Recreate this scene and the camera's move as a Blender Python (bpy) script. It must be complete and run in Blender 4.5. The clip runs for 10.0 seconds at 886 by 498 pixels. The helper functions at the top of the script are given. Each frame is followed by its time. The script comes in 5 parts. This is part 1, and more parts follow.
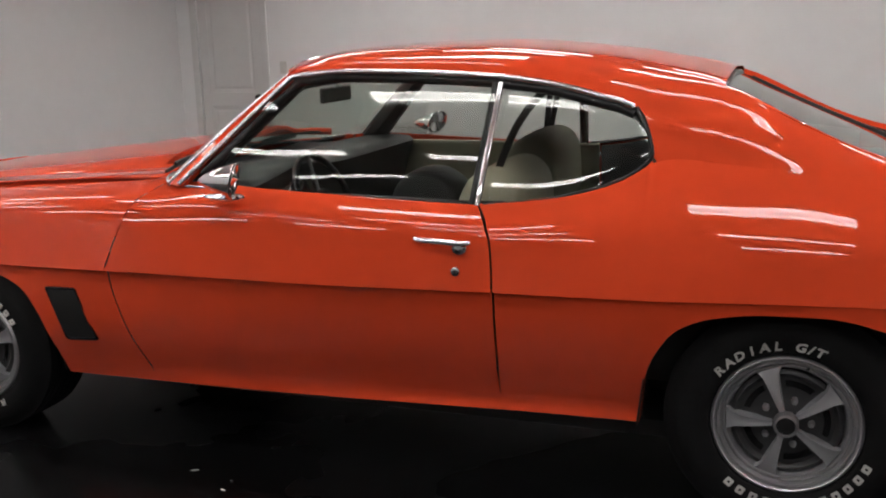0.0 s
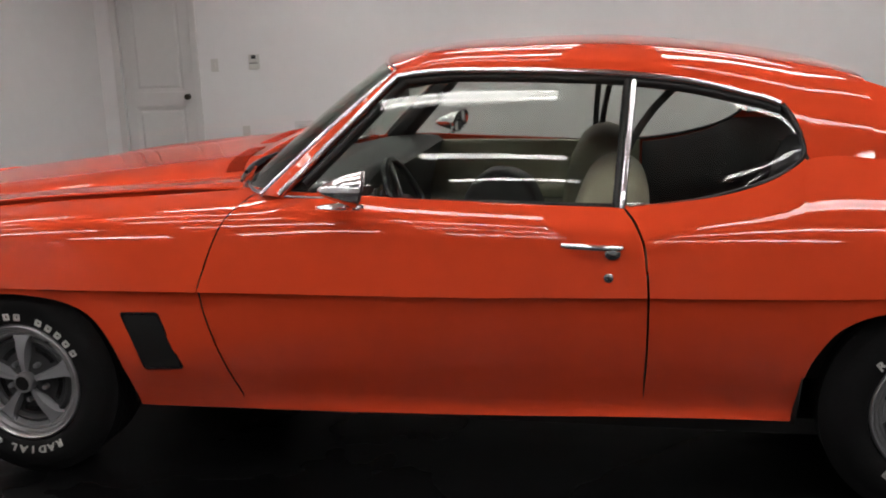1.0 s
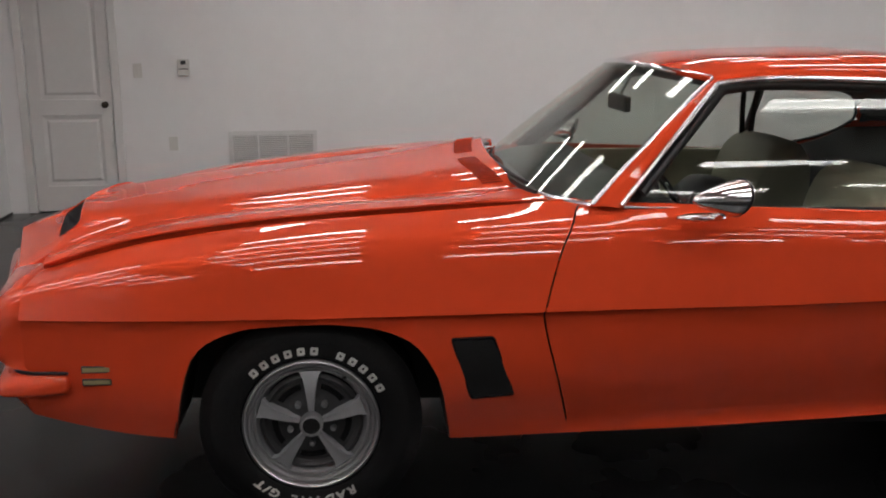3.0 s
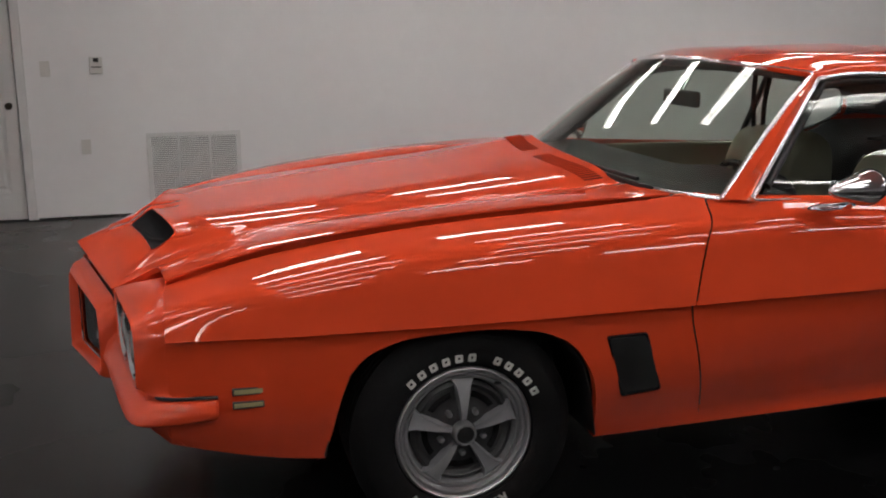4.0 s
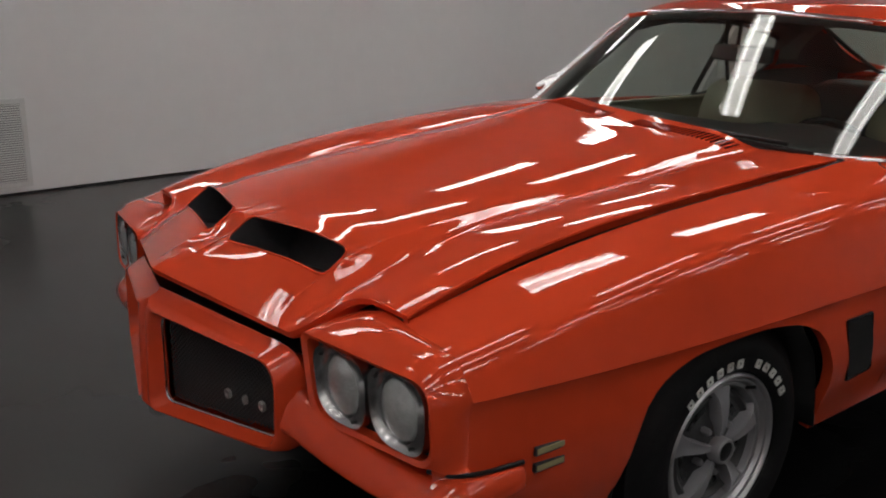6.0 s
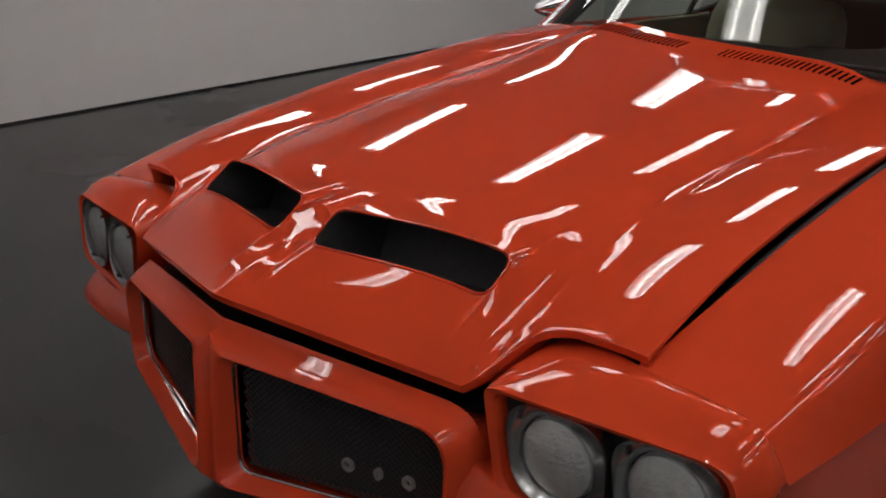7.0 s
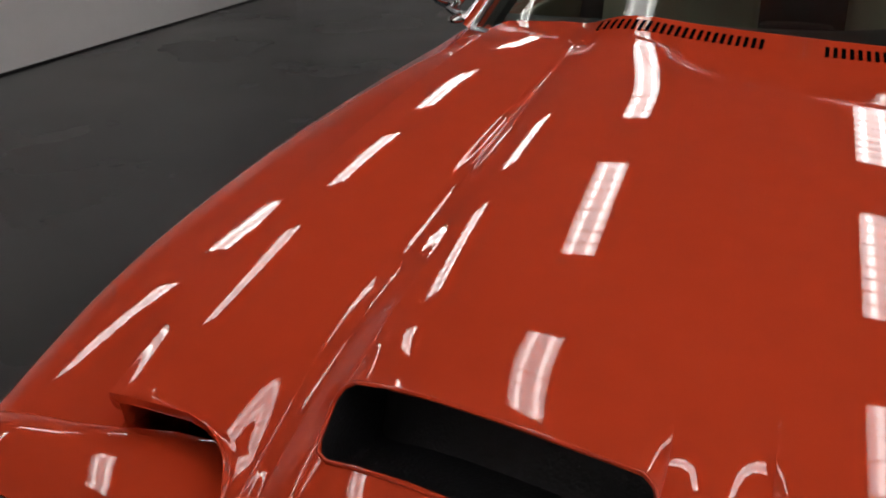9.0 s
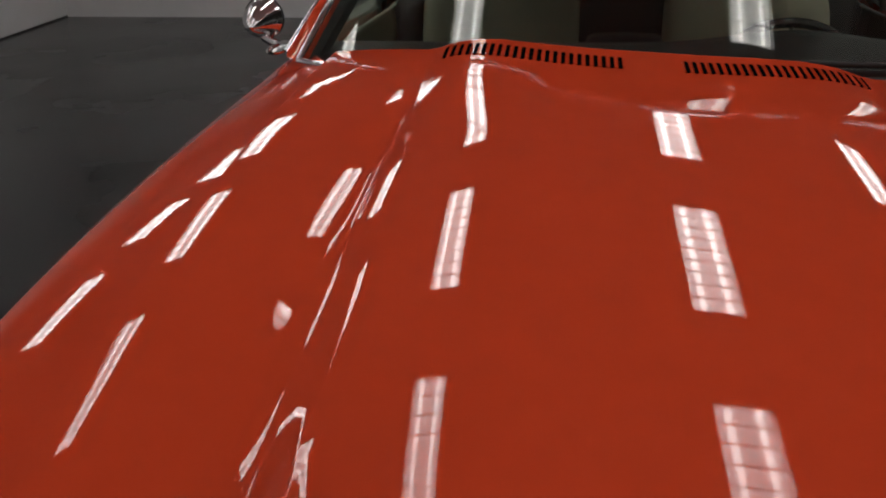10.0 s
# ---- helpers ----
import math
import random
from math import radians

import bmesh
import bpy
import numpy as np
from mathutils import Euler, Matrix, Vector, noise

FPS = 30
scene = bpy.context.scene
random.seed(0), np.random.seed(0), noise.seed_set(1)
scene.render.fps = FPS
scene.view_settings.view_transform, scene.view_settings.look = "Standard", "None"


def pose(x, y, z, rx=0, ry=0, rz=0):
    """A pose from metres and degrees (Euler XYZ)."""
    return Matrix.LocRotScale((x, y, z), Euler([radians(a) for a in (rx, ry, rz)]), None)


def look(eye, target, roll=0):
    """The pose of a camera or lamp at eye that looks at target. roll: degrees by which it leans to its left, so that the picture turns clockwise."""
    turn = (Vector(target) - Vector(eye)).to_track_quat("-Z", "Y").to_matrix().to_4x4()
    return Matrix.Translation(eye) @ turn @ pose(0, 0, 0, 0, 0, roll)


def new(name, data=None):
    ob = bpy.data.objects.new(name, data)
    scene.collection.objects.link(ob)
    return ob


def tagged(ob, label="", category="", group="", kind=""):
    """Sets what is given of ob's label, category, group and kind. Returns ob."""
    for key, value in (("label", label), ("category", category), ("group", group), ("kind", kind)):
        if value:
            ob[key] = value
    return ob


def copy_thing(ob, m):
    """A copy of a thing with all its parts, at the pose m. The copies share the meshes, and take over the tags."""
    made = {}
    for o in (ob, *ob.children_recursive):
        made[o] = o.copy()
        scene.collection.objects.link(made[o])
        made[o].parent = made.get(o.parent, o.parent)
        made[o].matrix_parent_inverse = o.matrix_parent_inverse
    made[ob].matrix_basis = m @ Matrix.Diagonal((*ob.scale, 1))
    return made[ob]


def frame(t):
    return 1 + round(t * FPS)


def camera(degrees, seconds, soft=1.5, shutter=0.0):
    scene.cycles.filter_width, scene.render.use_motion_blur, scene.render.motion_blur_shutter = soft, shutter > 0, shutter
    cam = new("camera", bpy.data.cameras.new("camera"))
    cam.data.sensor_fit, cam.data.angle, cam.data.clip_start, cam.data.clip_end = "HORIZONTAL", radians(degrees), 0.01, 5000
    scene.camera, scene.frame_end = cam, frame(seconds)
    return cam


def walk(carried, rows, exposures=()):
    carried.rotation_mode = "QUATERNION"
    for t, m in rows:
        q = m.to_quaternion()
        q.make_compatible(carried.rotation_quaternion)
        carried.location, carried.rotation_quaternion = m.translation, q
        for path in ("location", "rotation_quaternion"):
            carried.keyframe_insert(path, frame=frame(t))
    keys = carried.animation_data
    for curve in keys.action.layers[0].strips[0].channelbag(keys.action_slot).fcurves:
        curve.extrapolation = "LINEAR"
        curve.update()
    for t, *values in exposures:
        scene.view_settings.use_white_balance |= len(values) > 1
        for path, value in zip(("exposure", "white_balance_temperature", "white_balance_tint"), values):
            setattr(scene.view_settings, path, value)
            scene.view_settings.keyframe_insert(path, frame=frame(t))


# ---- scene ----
cam = camera(49.52, 10.0, soft=2.0)
PATH = [
    (0, (2.813, -3.535, 1.417), (2.151, -1.699, 0.982), -1.53),
    (0.5, (2.379, -3.565, 1.439), (1.855, -1.692, 0.974), -1.89),
    (1, (1.961, -3.604, 1.446), (1.589, -1.692, 0.992), -1.76),
    (1.5, (1.542, -3.621, 1.454), (1.303, -1.687, 1.004), -1.54),
    (2, (1.106, -3.627, 1.460), (1.005, -1.680, 1.015), -1.08),
    (2.5, (0.639, -3.630, 1.462), (0.710, -1.681, 1.020), -0.83),
    (3, (0.169, -3.565, 1.450), (0.330, -1.620, 1.011), -0.19),
    (4.5, (-1.141, -3.165, 1.450), (-0.350, -1.382, 1.010), -0.21),
    (5, (-1.461, -2.916, 1.444), (-0.441, -1.251, 1.010), -0.23),
    (5.5, (-1.716, -2.598, 1.448), (-0.636, -0.982, 0.976), 0.57),
    (7, (-1.913, -1.309, 1.412), (-0.541, -0.034, 0.710), 0.61),
    (7.5, (-1.860, -0.862, 1.377), (-0.394, 0.282, 0.641), 1.39),
    (8, (-1.775, -0.499, 1.383), (-0.235, 0.501, 0.592), 1.36),
    (8.5, (-1.658, -0.224, 1.381), (-0.022, 0.615, 0.594), 0.91),
    (9, (-1.555, -0.018, 1.386), (0.173, 0.628, 0.612), 0.07),
    (9.5, (-1.420, 0.101, 1.386), (0.398, 0.450, 0.629), -1.23),
    (10, (-1.357, 0.155, 1.384), (0.478, 0.410, 0.631), -0.99),
]
walk(cam, [(t, look(eye, target, roll)) for t, eye, target, roll in PATH], exposures=[(0.0, 0.66), (1.0, 0.64), (3.0, 0.42), (5.0, 0.17), (6.2, -0.12), (7.0, -0.20), (8.0, -0.20), (9.0, -0.38), (10.0, -0.64)])

# ---- world: a closed windowless showroom, lit by its ceiling lights alone ----
world = bpy.data.worlds.new("world")
scene.world = world
world.use_nodes = True
world.node_tree.nodes["Background"].inputs[0].default_value = (0.5, 0.52, 0.55, 1)
world.node_tree.nodes["Background"].inputs[1].default_value = 0.02
CEILING = 2.95
TUBE_POWER = 13.0
LENS_POWER = 4.4


# ---- materials ----
def material(name, colour, rough=0.5, metal=0.0, coat=0.0, spec=0.5, emit=0.0):
    m = bpy.data.materials.new(name)
    m.use_nodes = True
    b = m.node_tree.nodes["Principled BSDF"]
    b.inputs["Base Color"].default_value = (*colour, 1)
    b.inputs["Roughness"].default_value = rough
    b.inputs["Metallic"].default_value = metal
    b.inputs["Coat Weight"].default_value = coat
    b.inputs["Coat Roughness"].default_value = 0.02
    b.inputs["Specular IOR Level"].default_value = spec
    if emit:
        b.inputs["Emission Color"].default_value = (*colour, 1)
        b.inputs["Emission Strength"].default_value = emit
    return m


def vary(m, scale, amount, bump=0.0, bump_scale=None, rough=0.0, detail=4.0):
    """Two scales of colour variation, with relief and roughness to match."""
    nt = m.node_tree
    b = nt.nodes["Principled BSDF"]
    col = b.inputs["Base Color"].default_value[:]
    co = nt.nodes.new("ShaderNodeTexCoord")
    big, fine = nt.nodes.new("ShaderNodeTexNoise"), nt.nodes.new("ShaderNodeTexNoise")
    big.inputs["Scale"].default_value, fine.inputs["Scale"].default_value = scale, scale * 14
    big.inputs["Detail"].default_value = fine.inputs["Detail"].default_value = detail
    add = nt.nodes.new("ShaderNodeMath")
    add.operation = "ADD"
    mr = nt.nodes.new("ShaderNodeMapRange")
    mr.inputs[1].default_value, mr.inputs[2].default_value = 0.6, 1.4
    mr.inputs[3].default_value, mr.inputs[4].default_value = 1 - amount, 1 + amount
    mix = nt.nodes.new("ShaderNodeVectorMath")
    mix.operation = "SCALE"
    mix.inputs[0].default_value = col[:3]
    for n in (big, fine):
        nt.links.new(co.outputs["Object"], n.inputs["Vector"])
    nt.links.new(big.outputs["Fac"], add.inputs[0])
    nt.links.new(fine.outputs["Fac"], add.inputs[1])
    nt.links.new(add.outputs[0], mr.inputs[0])
    nt.links.new(mr.outputs[0], mix.inputs["Scale"])
    nt.links.new(mix.outputs[0], b.inputs["Base Color"])
    if rough:
        r0 = b.inputs["Roughness"].default_value
        rr = nt.nodes.new("ShaderNodeMapRange")
        rr.inputs[1].default_value, rr.inputs[2].default_value = 0.35, 0.65
        rr.inputs[3].default_value, rr.inputs[4].default_value = r0 - rough, r0 + rough
        nt.links.new(big.outputs["Fac"], rr.inputs[0])
        nt.links.new(rr.outputs[0], b.inputs["Roughness"])
    if bump:
        bn, bt = nt.nodes.new("ShaderNodeBump"), nt.nodes.new("ShaderNodeTexNoise")
        bt.inputs["Scale"].default_value, bt.inputs["Detail"].default_value = bump_scale or scale * 8, 3
        bn.inputs["Strength"].default_value, bn.inputs["Distance"].default_value = bump, 0.01
        nt.links.new(co.outputs["Object"], bt.inputs["Vector"])
        nt.links.new(bt.outputs["Fac"], bn.inputs["Height"])
        nt.links.new(bn.outputs[0], b.inputs["Normal"])
    return m


def pane_material(name, tint, boost=1.0):
    """A thin window pane: tinted view straight through, mirror gloss by the angle."""
    m = bpy.data.materials.new(name)
    m.use_nodes = True
    nt = m.node_tree
    nt.nodes.remove(nt.nodes["Principled BSDF"])
    tr, gl = nt.nodes.new("ShaderNodeBsdfTransparent"), nt.nodes.new("ShaderNodeBsdfGlossy")
    tr.inputs[0].default_value = (*tint, 1)
    gl.inputs["Roughness"].default_value = 0.015
    gl.inputs[0].default_value = (0.95, 0.98, 0.95, 1)
    fr, mx = nt.nodes.new("ShaderNodeLayerWeight"), nt.nodes.new("ShaderNodeMixShader")
    up, span = nt.nodes.new("ShaderNodeMath"), nt.nodes.new("ShaderNodeMapRange")
    fr.inputs[0].default_value = 0.5
    up.operation, up.inputs[1].default_value = "POWER", 4.5
    span.inputs[3].default_value = 0.05 + 0.03 * boost
    nt.links.new(fr.outputs["Facing"], up.inputs[0])
    nt.links.new(up.outputs[0], span.inputs[0])
    nt.links.new(span.outputs[0], mx.inputs[0])
    nt.links.new(tr.outputs[0], mx.inputs[1])
    nt.links.new(gl.outputs[0], mx.inputs[2])
    nt.links.new(mx.outputs[0], nt.nodes["Material Output"].inputs[0])
    return m


PAINT = vary(material("orange_red_paint", (0.68, 0.066, 0.021), 0.6, 0.0, 1.0, 0.0), 1.3, 0.04)
BLACK = vary(material("black_satin", (0.007, 0.007, 0.0075), 0.45), 6, 0.25)
GLOSSBLACK = material("gloss_black", (0.01, 0.01, 0.011), 0.12)
RUBBER = vary(material("tyre_rubber", (0.0065, 0.0065, 0.007), 0.65, 0.0, 0.0, 0.2), 9, 0.2, 0.15, 160)
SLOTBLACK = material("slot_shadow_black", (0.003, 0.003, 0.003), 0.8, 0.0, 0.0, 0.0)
LETTER = vary(material("raised_white_rubber", (0.55, 0.55, 0.52), 0.6), 30, 0.12)
CHROME = vary(material("chrome", (0.82, 0.83, 0.85), 0.06, 1.0), 5, 0.03, 0.0, rough=0.02)
DULLCHROME = vary(material("dull_chrome", (0.55, 0.55, 0.55), 0.25, 1.0), 9, 0.1)
ARGENT = vary(material("argent_silver_wheel_paint", (0.31, 0.31, 0.325), 0.40, 0.35), 20, 0.08)
DARKGREY = vary(material("dark_grey_wheel_paint", (0.045, 0.045, 0.047), 0.42, 0.3), 20, 0.15)
LAMPGLASS = vary(material("headlamp_glass", (0.42, 0.44, 0.44), 0.12, 0.35, 0.6), 45, 0.18, 0.25, 140)
MARKER = vary(material("marker_lens", (0.34, 0.30, 0.16), 0.25), 60, 0.1)
TRIM_IN = vary(material("cream_vinyl", (0.50, 0.46, 0.34), 0.5), 8, 0.08, 0.15, 120)
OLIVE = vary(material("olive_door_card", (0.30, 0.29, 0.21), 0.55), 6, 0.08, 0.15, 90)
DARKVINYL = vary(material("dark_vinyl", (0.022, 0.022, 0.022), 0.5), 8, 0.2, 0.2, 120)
GREYLINER = vary(material("grey_headliner", (0.16, 0.16, 0.155), 0.85), 12, 0.08)
WALL = vary(material("grey_white_wall_paint", (0.79, 0.783, 0.785), 0.7), 0.7, 0.02, 0.05, 90)
DOORWHITE = vary(material("white_door_paint", (0.66, 0.65, 0.64), 0.45), 1.5, 0.03)
CEIL = vary(material("white_ceiling", (0.7, 0.7, 0.69), 0.85), 1.0, 0.03)
FLOOR = vary(material("dark_grey_floor_coating", (0.0035, 0.0035, 0.0038), 0.26, 0.0, 0.0, 0.8), 0.8, 0.25, 0.04, 130, 0.04)
VENTMETAL = vary(material("white_vent_metal", (0.66, 0.66, 0.65), 0.45), 4, 0.04)
PLASTIC = material("off_white_plastic", (0.62, 0.61, 0.58), 0.4)
BRASS = material("dark_bronze_knob", (0.05, 0.04, 0.03), 0.3, 0.9)
TUBE = material("fluorescent_tube", (1.0, 0.975, 0.945), 0.3, emit=TUBE_POWER)
LENS = material("lit_lens", (1.0, 0.965, 0.955), 0.4, emit=LENS_POWER)
REFLECTOR = material("white_reflector", (0.82, 0.82, 0.80), 0.35)
SIDEGLASS = pane_material("side_window_glass", (0.78, 0.82, 0.79), 0.2)
WINDSHIELD = pane_material("windshield_glass", (0.70, 0.78, 0.72), 0.6)


DUCT = vary(material("scoop_plastic", (0.045, 0.045, 0.048), 0.42), 60, 0.3, 0.25, 220)
RINGMETAL = vary(material("brushed_trim_ring", (0.47, 0.47, 0.485), 0.36, 0.85), 14, 0.06, rough=0.05)
MARKGREY = vary(material("grille_mark_grey", (0.30, 0.30, 0.29), 0.4), 30, 0.1)


# ---- mesh helpers ----
def mk(name, verts, faces, mat, parent=None, label="", smooth=True, out=None, solid=0.0, bevel=0.0, sharp=40):
    """One mesh object. out: a way that its faces should look on the whole."""
    me = bpy.data.meshes.new(name)
    me.from_pydata([tuple(v) for v in verts], [], faces)
    bm = bmesh.new()
    bm.from_mesh(me)
    bmesh.ops.remove_doubles(bm, verts=bm.verts, dist=0.00002)
    bmesh.ops.recalc_face_normals(bm, faces=bm.faces)
    if out is not None:
        o = Vector(out)
        if sum((f.normal.dot(o) * f.calc_area() for f in bm.faces)) < 0:
            bmesh.ops.reverse_faces(bm, faces=bm.faces)
    if smooth:
        lim = radians(sharp)
        for e in bm.edges:
            if len(e.link_faces) == 2 and e.calc_face_angle(0) > lim:
                e.smooth = False
        for f in bm.faces:
            f.smooth = True
    bm.to_mesh(me)
    bm.free()
    me.materials.append(mat)
    ob = new(name, me)
    if solid:
        md = ob.modifiers.new("thick", "SOLIDIFY")
        md.thickness, md.offset = solid, -1
    if bevel:
        md = ob.modifiers.new("round", "BEVEL")
        md.width, md.segments, md.limit_method = bevel, 2, "ANGLE"
    if parent is not None:
        ob.parent = parent
    if label:
        ob["label"] = label
    return ob


def grid_faces(n, m, close_m=False, close_n=False):
    f = []
    for i in range(n if close_n else n - 1):
        for j in range(m if close_m else m - 1):
            a, b = i, (i + 1) % n
            c, d = j, (j + 1) % m
            f.append((a * m + c, b * m + c, b * m + d, a * m + d))
    return f


def sheet(name, rows, mat, parent=None, label="", out=None, solid=0.0, close=False, sharp=40, skip=None):
    n, m = len(rows), len(rows[0])
    faces = grid_faces(n, m, close)
    if skip:
        faces = [f for f in faces if not skip(f[0] // m, f[0] % m)]
    return mk(name, [p for r in rows for p in r], faces, mat, parent, label, True, out, solid, 0.0, sharp)


def box_data(x0, x1, y0, y1, z0, z1):
    v = [(x, y, z) for x in (x0, x1) for y in (y0, y1) for z in (z0, z1)]
    f = [(0, 1, 3, 2), (4, 6, 7, 5), (0, 4, 5, 1), (2, 3, 7, 6), (0, 2, 6, 4), (1, 5, 7, 3)]
    return v, f


def box(name, x0, x1, y0, y1, z0, z1, mat, parent=None, label="", bevel=0.0):
    v, f = box_data(x0, x1, y0, y1, z0, z1)
    return mk(name, v, f, mat, parent, label, False, None, 0, bevel)


def tube_path(name, pts, r, mat, parent=None, label="", sides=8, flat=1.0, up=(0, 0, 1), closed=False):
    """A bar of round or flattened section along a path."""
    pts = [Vector(p) for p in pts]
    rows = []
    n = len(pts)
    for i, p in enumerate(pts):
        a, b = (pts[(i - 1) % n], pts[(i + 1) % n]) if closed else (pts[max(i - 1, 0)], pts[min(i + 1, n - 1)])
        t = (b - a).normalized()
        s = t.cross(Vector(up)).normalized()
        u = s.cross(t).normalized()
        rows.append([p + r * math.cos(2 * math.pi * k / sides) * s * flat + r * math.sin(2 * math.pi * k / sides) * u for k in range(sides)])
    faces = grid_faces(n, sides, True, closed)
    if not closed:
        faces += [tuple(range(sides))[::-1], tuple((n - 1) * sides + k for k in range(sides))]
    return mk(name, [q for row in rows for q in row], faces, mat, parent, label, sharp=60)


def pchip(xs, ys, x):
    """Monotone cubic through knots; ys may hold vectors."""
    xs, ys = np.asarray(xs, float), np.asarray(ys, float)
    if ys.ndim == 1:
        return float(pchip(xs, ys[:, None], x)[0])
    h = np.diff(xs)
    d = np.diff(ys, axis=0) / h[:, None]
    m = np.zeros_like(ys)
    m[0], m[-1] = d[0], d[-1]
    for i in range(1, len(xs) - 1):
        w1, w2 = 2 * h[i] + h[i - 1], h[i] + 2 * h[i - 1]
        with np.errstate(divide="ignore", invalid="ignore"):
            hm = (w1 + w2) / (w1 / d[i - 1] + w2 / d[i])
        m[i] = np.where(d[i - 1] * d[i] > 0, hm, 0)
    x = min(max(x, xs[0]), xs[-1])
    i = min(max(int(np.searchsorted(xs, x)) - 1, 0), len(xs) - 2)
    t = (x - xs[i]) / h[i]
    return ((1 + 2 * t) * (1 - t) ** 2 * ys[i] + t * (1 - t) ** 2 * h[i] * m[i]
            + t * t * (3 - 2 * t) * ys[i + 1] + t * t * (t - 1) * h[i] * m[i + 1])


def catmull(pts, u):
    """A smooth curve through points, u from 0 to len - 1."""
    pts = np.asarray(pts, float)
    n = len(pts)
    i = min(max(int(u), 0), n - 2)
    t = u - i
    p1, p2 = pts[i], pts[i + 1]
    p0 = pts[i - 1] if i > 0 else 2 * p1 - p2
    p3 = pts[i + 2] if i + 2 < n else 2 * p2 - p1
    return 0.5 * (2 * p1 + (p2 - p0) * t + (2 * p0 - 5 * p1 + 4 * p2 - p3) * t * t + (3 * p1 - p0 - 3 * p2 + p3) * t ** 3)


def lerp(a, b, t):
    return a + (b - a) * t


# ---- the room ----
def wall_y(x):
    return 4.683 + 0.0555 * x


ROOM_L, ROOM_R, ROOM_B = -2.74, 7.7, -9.4
DOOR = (-2.535, -1.865, 1.96)


def room():
    t = 0.12
    fl = [(-9, -11, 0), (12, -11, 0), (12, 9, 0), (-9, 9, 0)]
    f = mk("floor", fl + [(x, y, -0.1) for x, y, _ in fl], [(0, 1, 2, 3), (7, 6, 5, 4), (0, 4, 5, 1), (1, 5, 6, 2), (2, 6, 7, 3), (3, 7, 4, 0)], FLOOR, smooth=False)
    tagged(f, "dark grey coated concrete showroom floor", "floor", kind="structure")

    def slab(x0, x1, z0, z1):
        v = [(x0, wall_y(x0), z0), (x1, wall_y(x1), z0), (x1, wall_y(x1), z1), (x0, wall_y(x0), z1)]
        v += [(x, y + t, z) for x, y, z in v]
        return v, [(0, 1, 2, 3), (7, 6, 5, 4), (0, 4, 5, 1), (1, 5, 6, 2), (2, 6, 7, 3), (3, 7, 4, 0)]

    verts, faces = [], []
    for s in (slab(ROOM_L - t, DOOR[0], 0, CEILING), slab(DOOR[0], DOOR[1], DOOR[2], CEILING), slab(DOOR[1], ROOM_R + t, 0, CEILING)):
        k = len(verts)
        verts += s[0]
        faces += [tuple(i + k for i in q) for q in s[1]]
    tagged(mk("wall_north", verts, faces, WALL, smooth=False), "plain pale grey painted showroom wall", "wall", kind="structure")
    tagged(box("wall_west", ROOM_L - t, ROOM_L, ROOM_B, wall_y(ROOM_L) - 0.002, 0, CEILING, WALL), "plain pale grey painted side wall", "wall", kind="structure")
    tagged(box("wall_east", ROOM_R, ROOM_R + t, ROOM_B, wall_y(ROOM_R) - 0.002, 0, CEILING, WALL), "plain pale grey painted end wall", "wall", kind="structure")
    tagged(box("wall_south", ROOM_L - t, ROOM_R + t, ROOM_B - t, ROOM_B, 0, CEILING, WALL), "plain pale grey painted wall behind the car", "wall", kind="structure")
    tagged(box("ceiling", ROOM_L - t, ROOM_R + t, ROOM_B - t, wall_y(ROOM_R) + t, CEILING, CEILING + 0.1, CEIL), "plain white showroom ceiling", "ceiling", kind="structure")

    # a low dark base strip along the foot of the wall
    def strip(name, x0, x1, h, d, mat, label):
        v = [(x0, wall_y(x0) - d, 0.002), (x1, wall_y(x1) - d, 0.002), (x1, wall_y(x1) + 0.002, 0.002), (x0, wall_y(x0) + 0.002, 0.002)]
        v += [(x, y, h) for x, y, _ in v]
        o = mk(name, v, [(0, 1, 2, 3), (7, 6, 5, 4), (0, 4, 5, 1), (1, 5, 6, 2), (2, 6, 7, 3), (3, 7, 4, 0)], mat, smooth=False)
        return tagged(o, label, "baseboard", kind="structure")
    strip("baseboard", DOOR[1] + 0.075, ROOM_R, 0.014, 0.006, BLACK, "thin dark base strip along the wall foot")
    tagged(box("baseboard", ROOM_L - 0.002, ROOM_L + 0.008, ROOM_B, wall_y(ROOM_L), 0.002, 0.014, BLACK), "thin dark base strip along the wall foot", "baseboard", kind="structure")


def floor_flecks():
    """Three crumbs of pale paint on the floor beside the car."""
    for x, y, a, l in ((0.982, -0.99, 0.5, 0.014), (1.146, -1.025, 0.1, 0.004), (1.155, -1.09, -0.2, 0.010)):
        pts = [(l * math.cos(b) * (1 + 0.3 * math.sin(3 * b)), 0.3 * l * math.sin(b)) for b in np.linspace(0, 2 * math.pi, 9, endpoint=False)]
        v = [(x + p * math.cos(a) - q * math.sin(a), y + p * math.sin(a) + q * math.cos(a), 0.0005) for p, q in pts]
        v += [(p, q, 0.0025) for p, q, _ in v]
        n = len(pts)
        o = mk("paint_fleck", v, grid_faces(2, n, True) + [tuple(range(n, 2 * n))], MARKGREY, smooth=False)
        tagged(o, "small pale paint fleck on the dark floor", "fleck")


def wall_frame(x, z=0.0, off=0.0):
    """A pose on the back wall: local x along it, local y into the room's side away from the wall."""
    a = math.atan(0.0555)
    return Matrix.Translation((x, wall_y(x) - off, z)) @ Matrix.Rotation(a, 4, "Z")


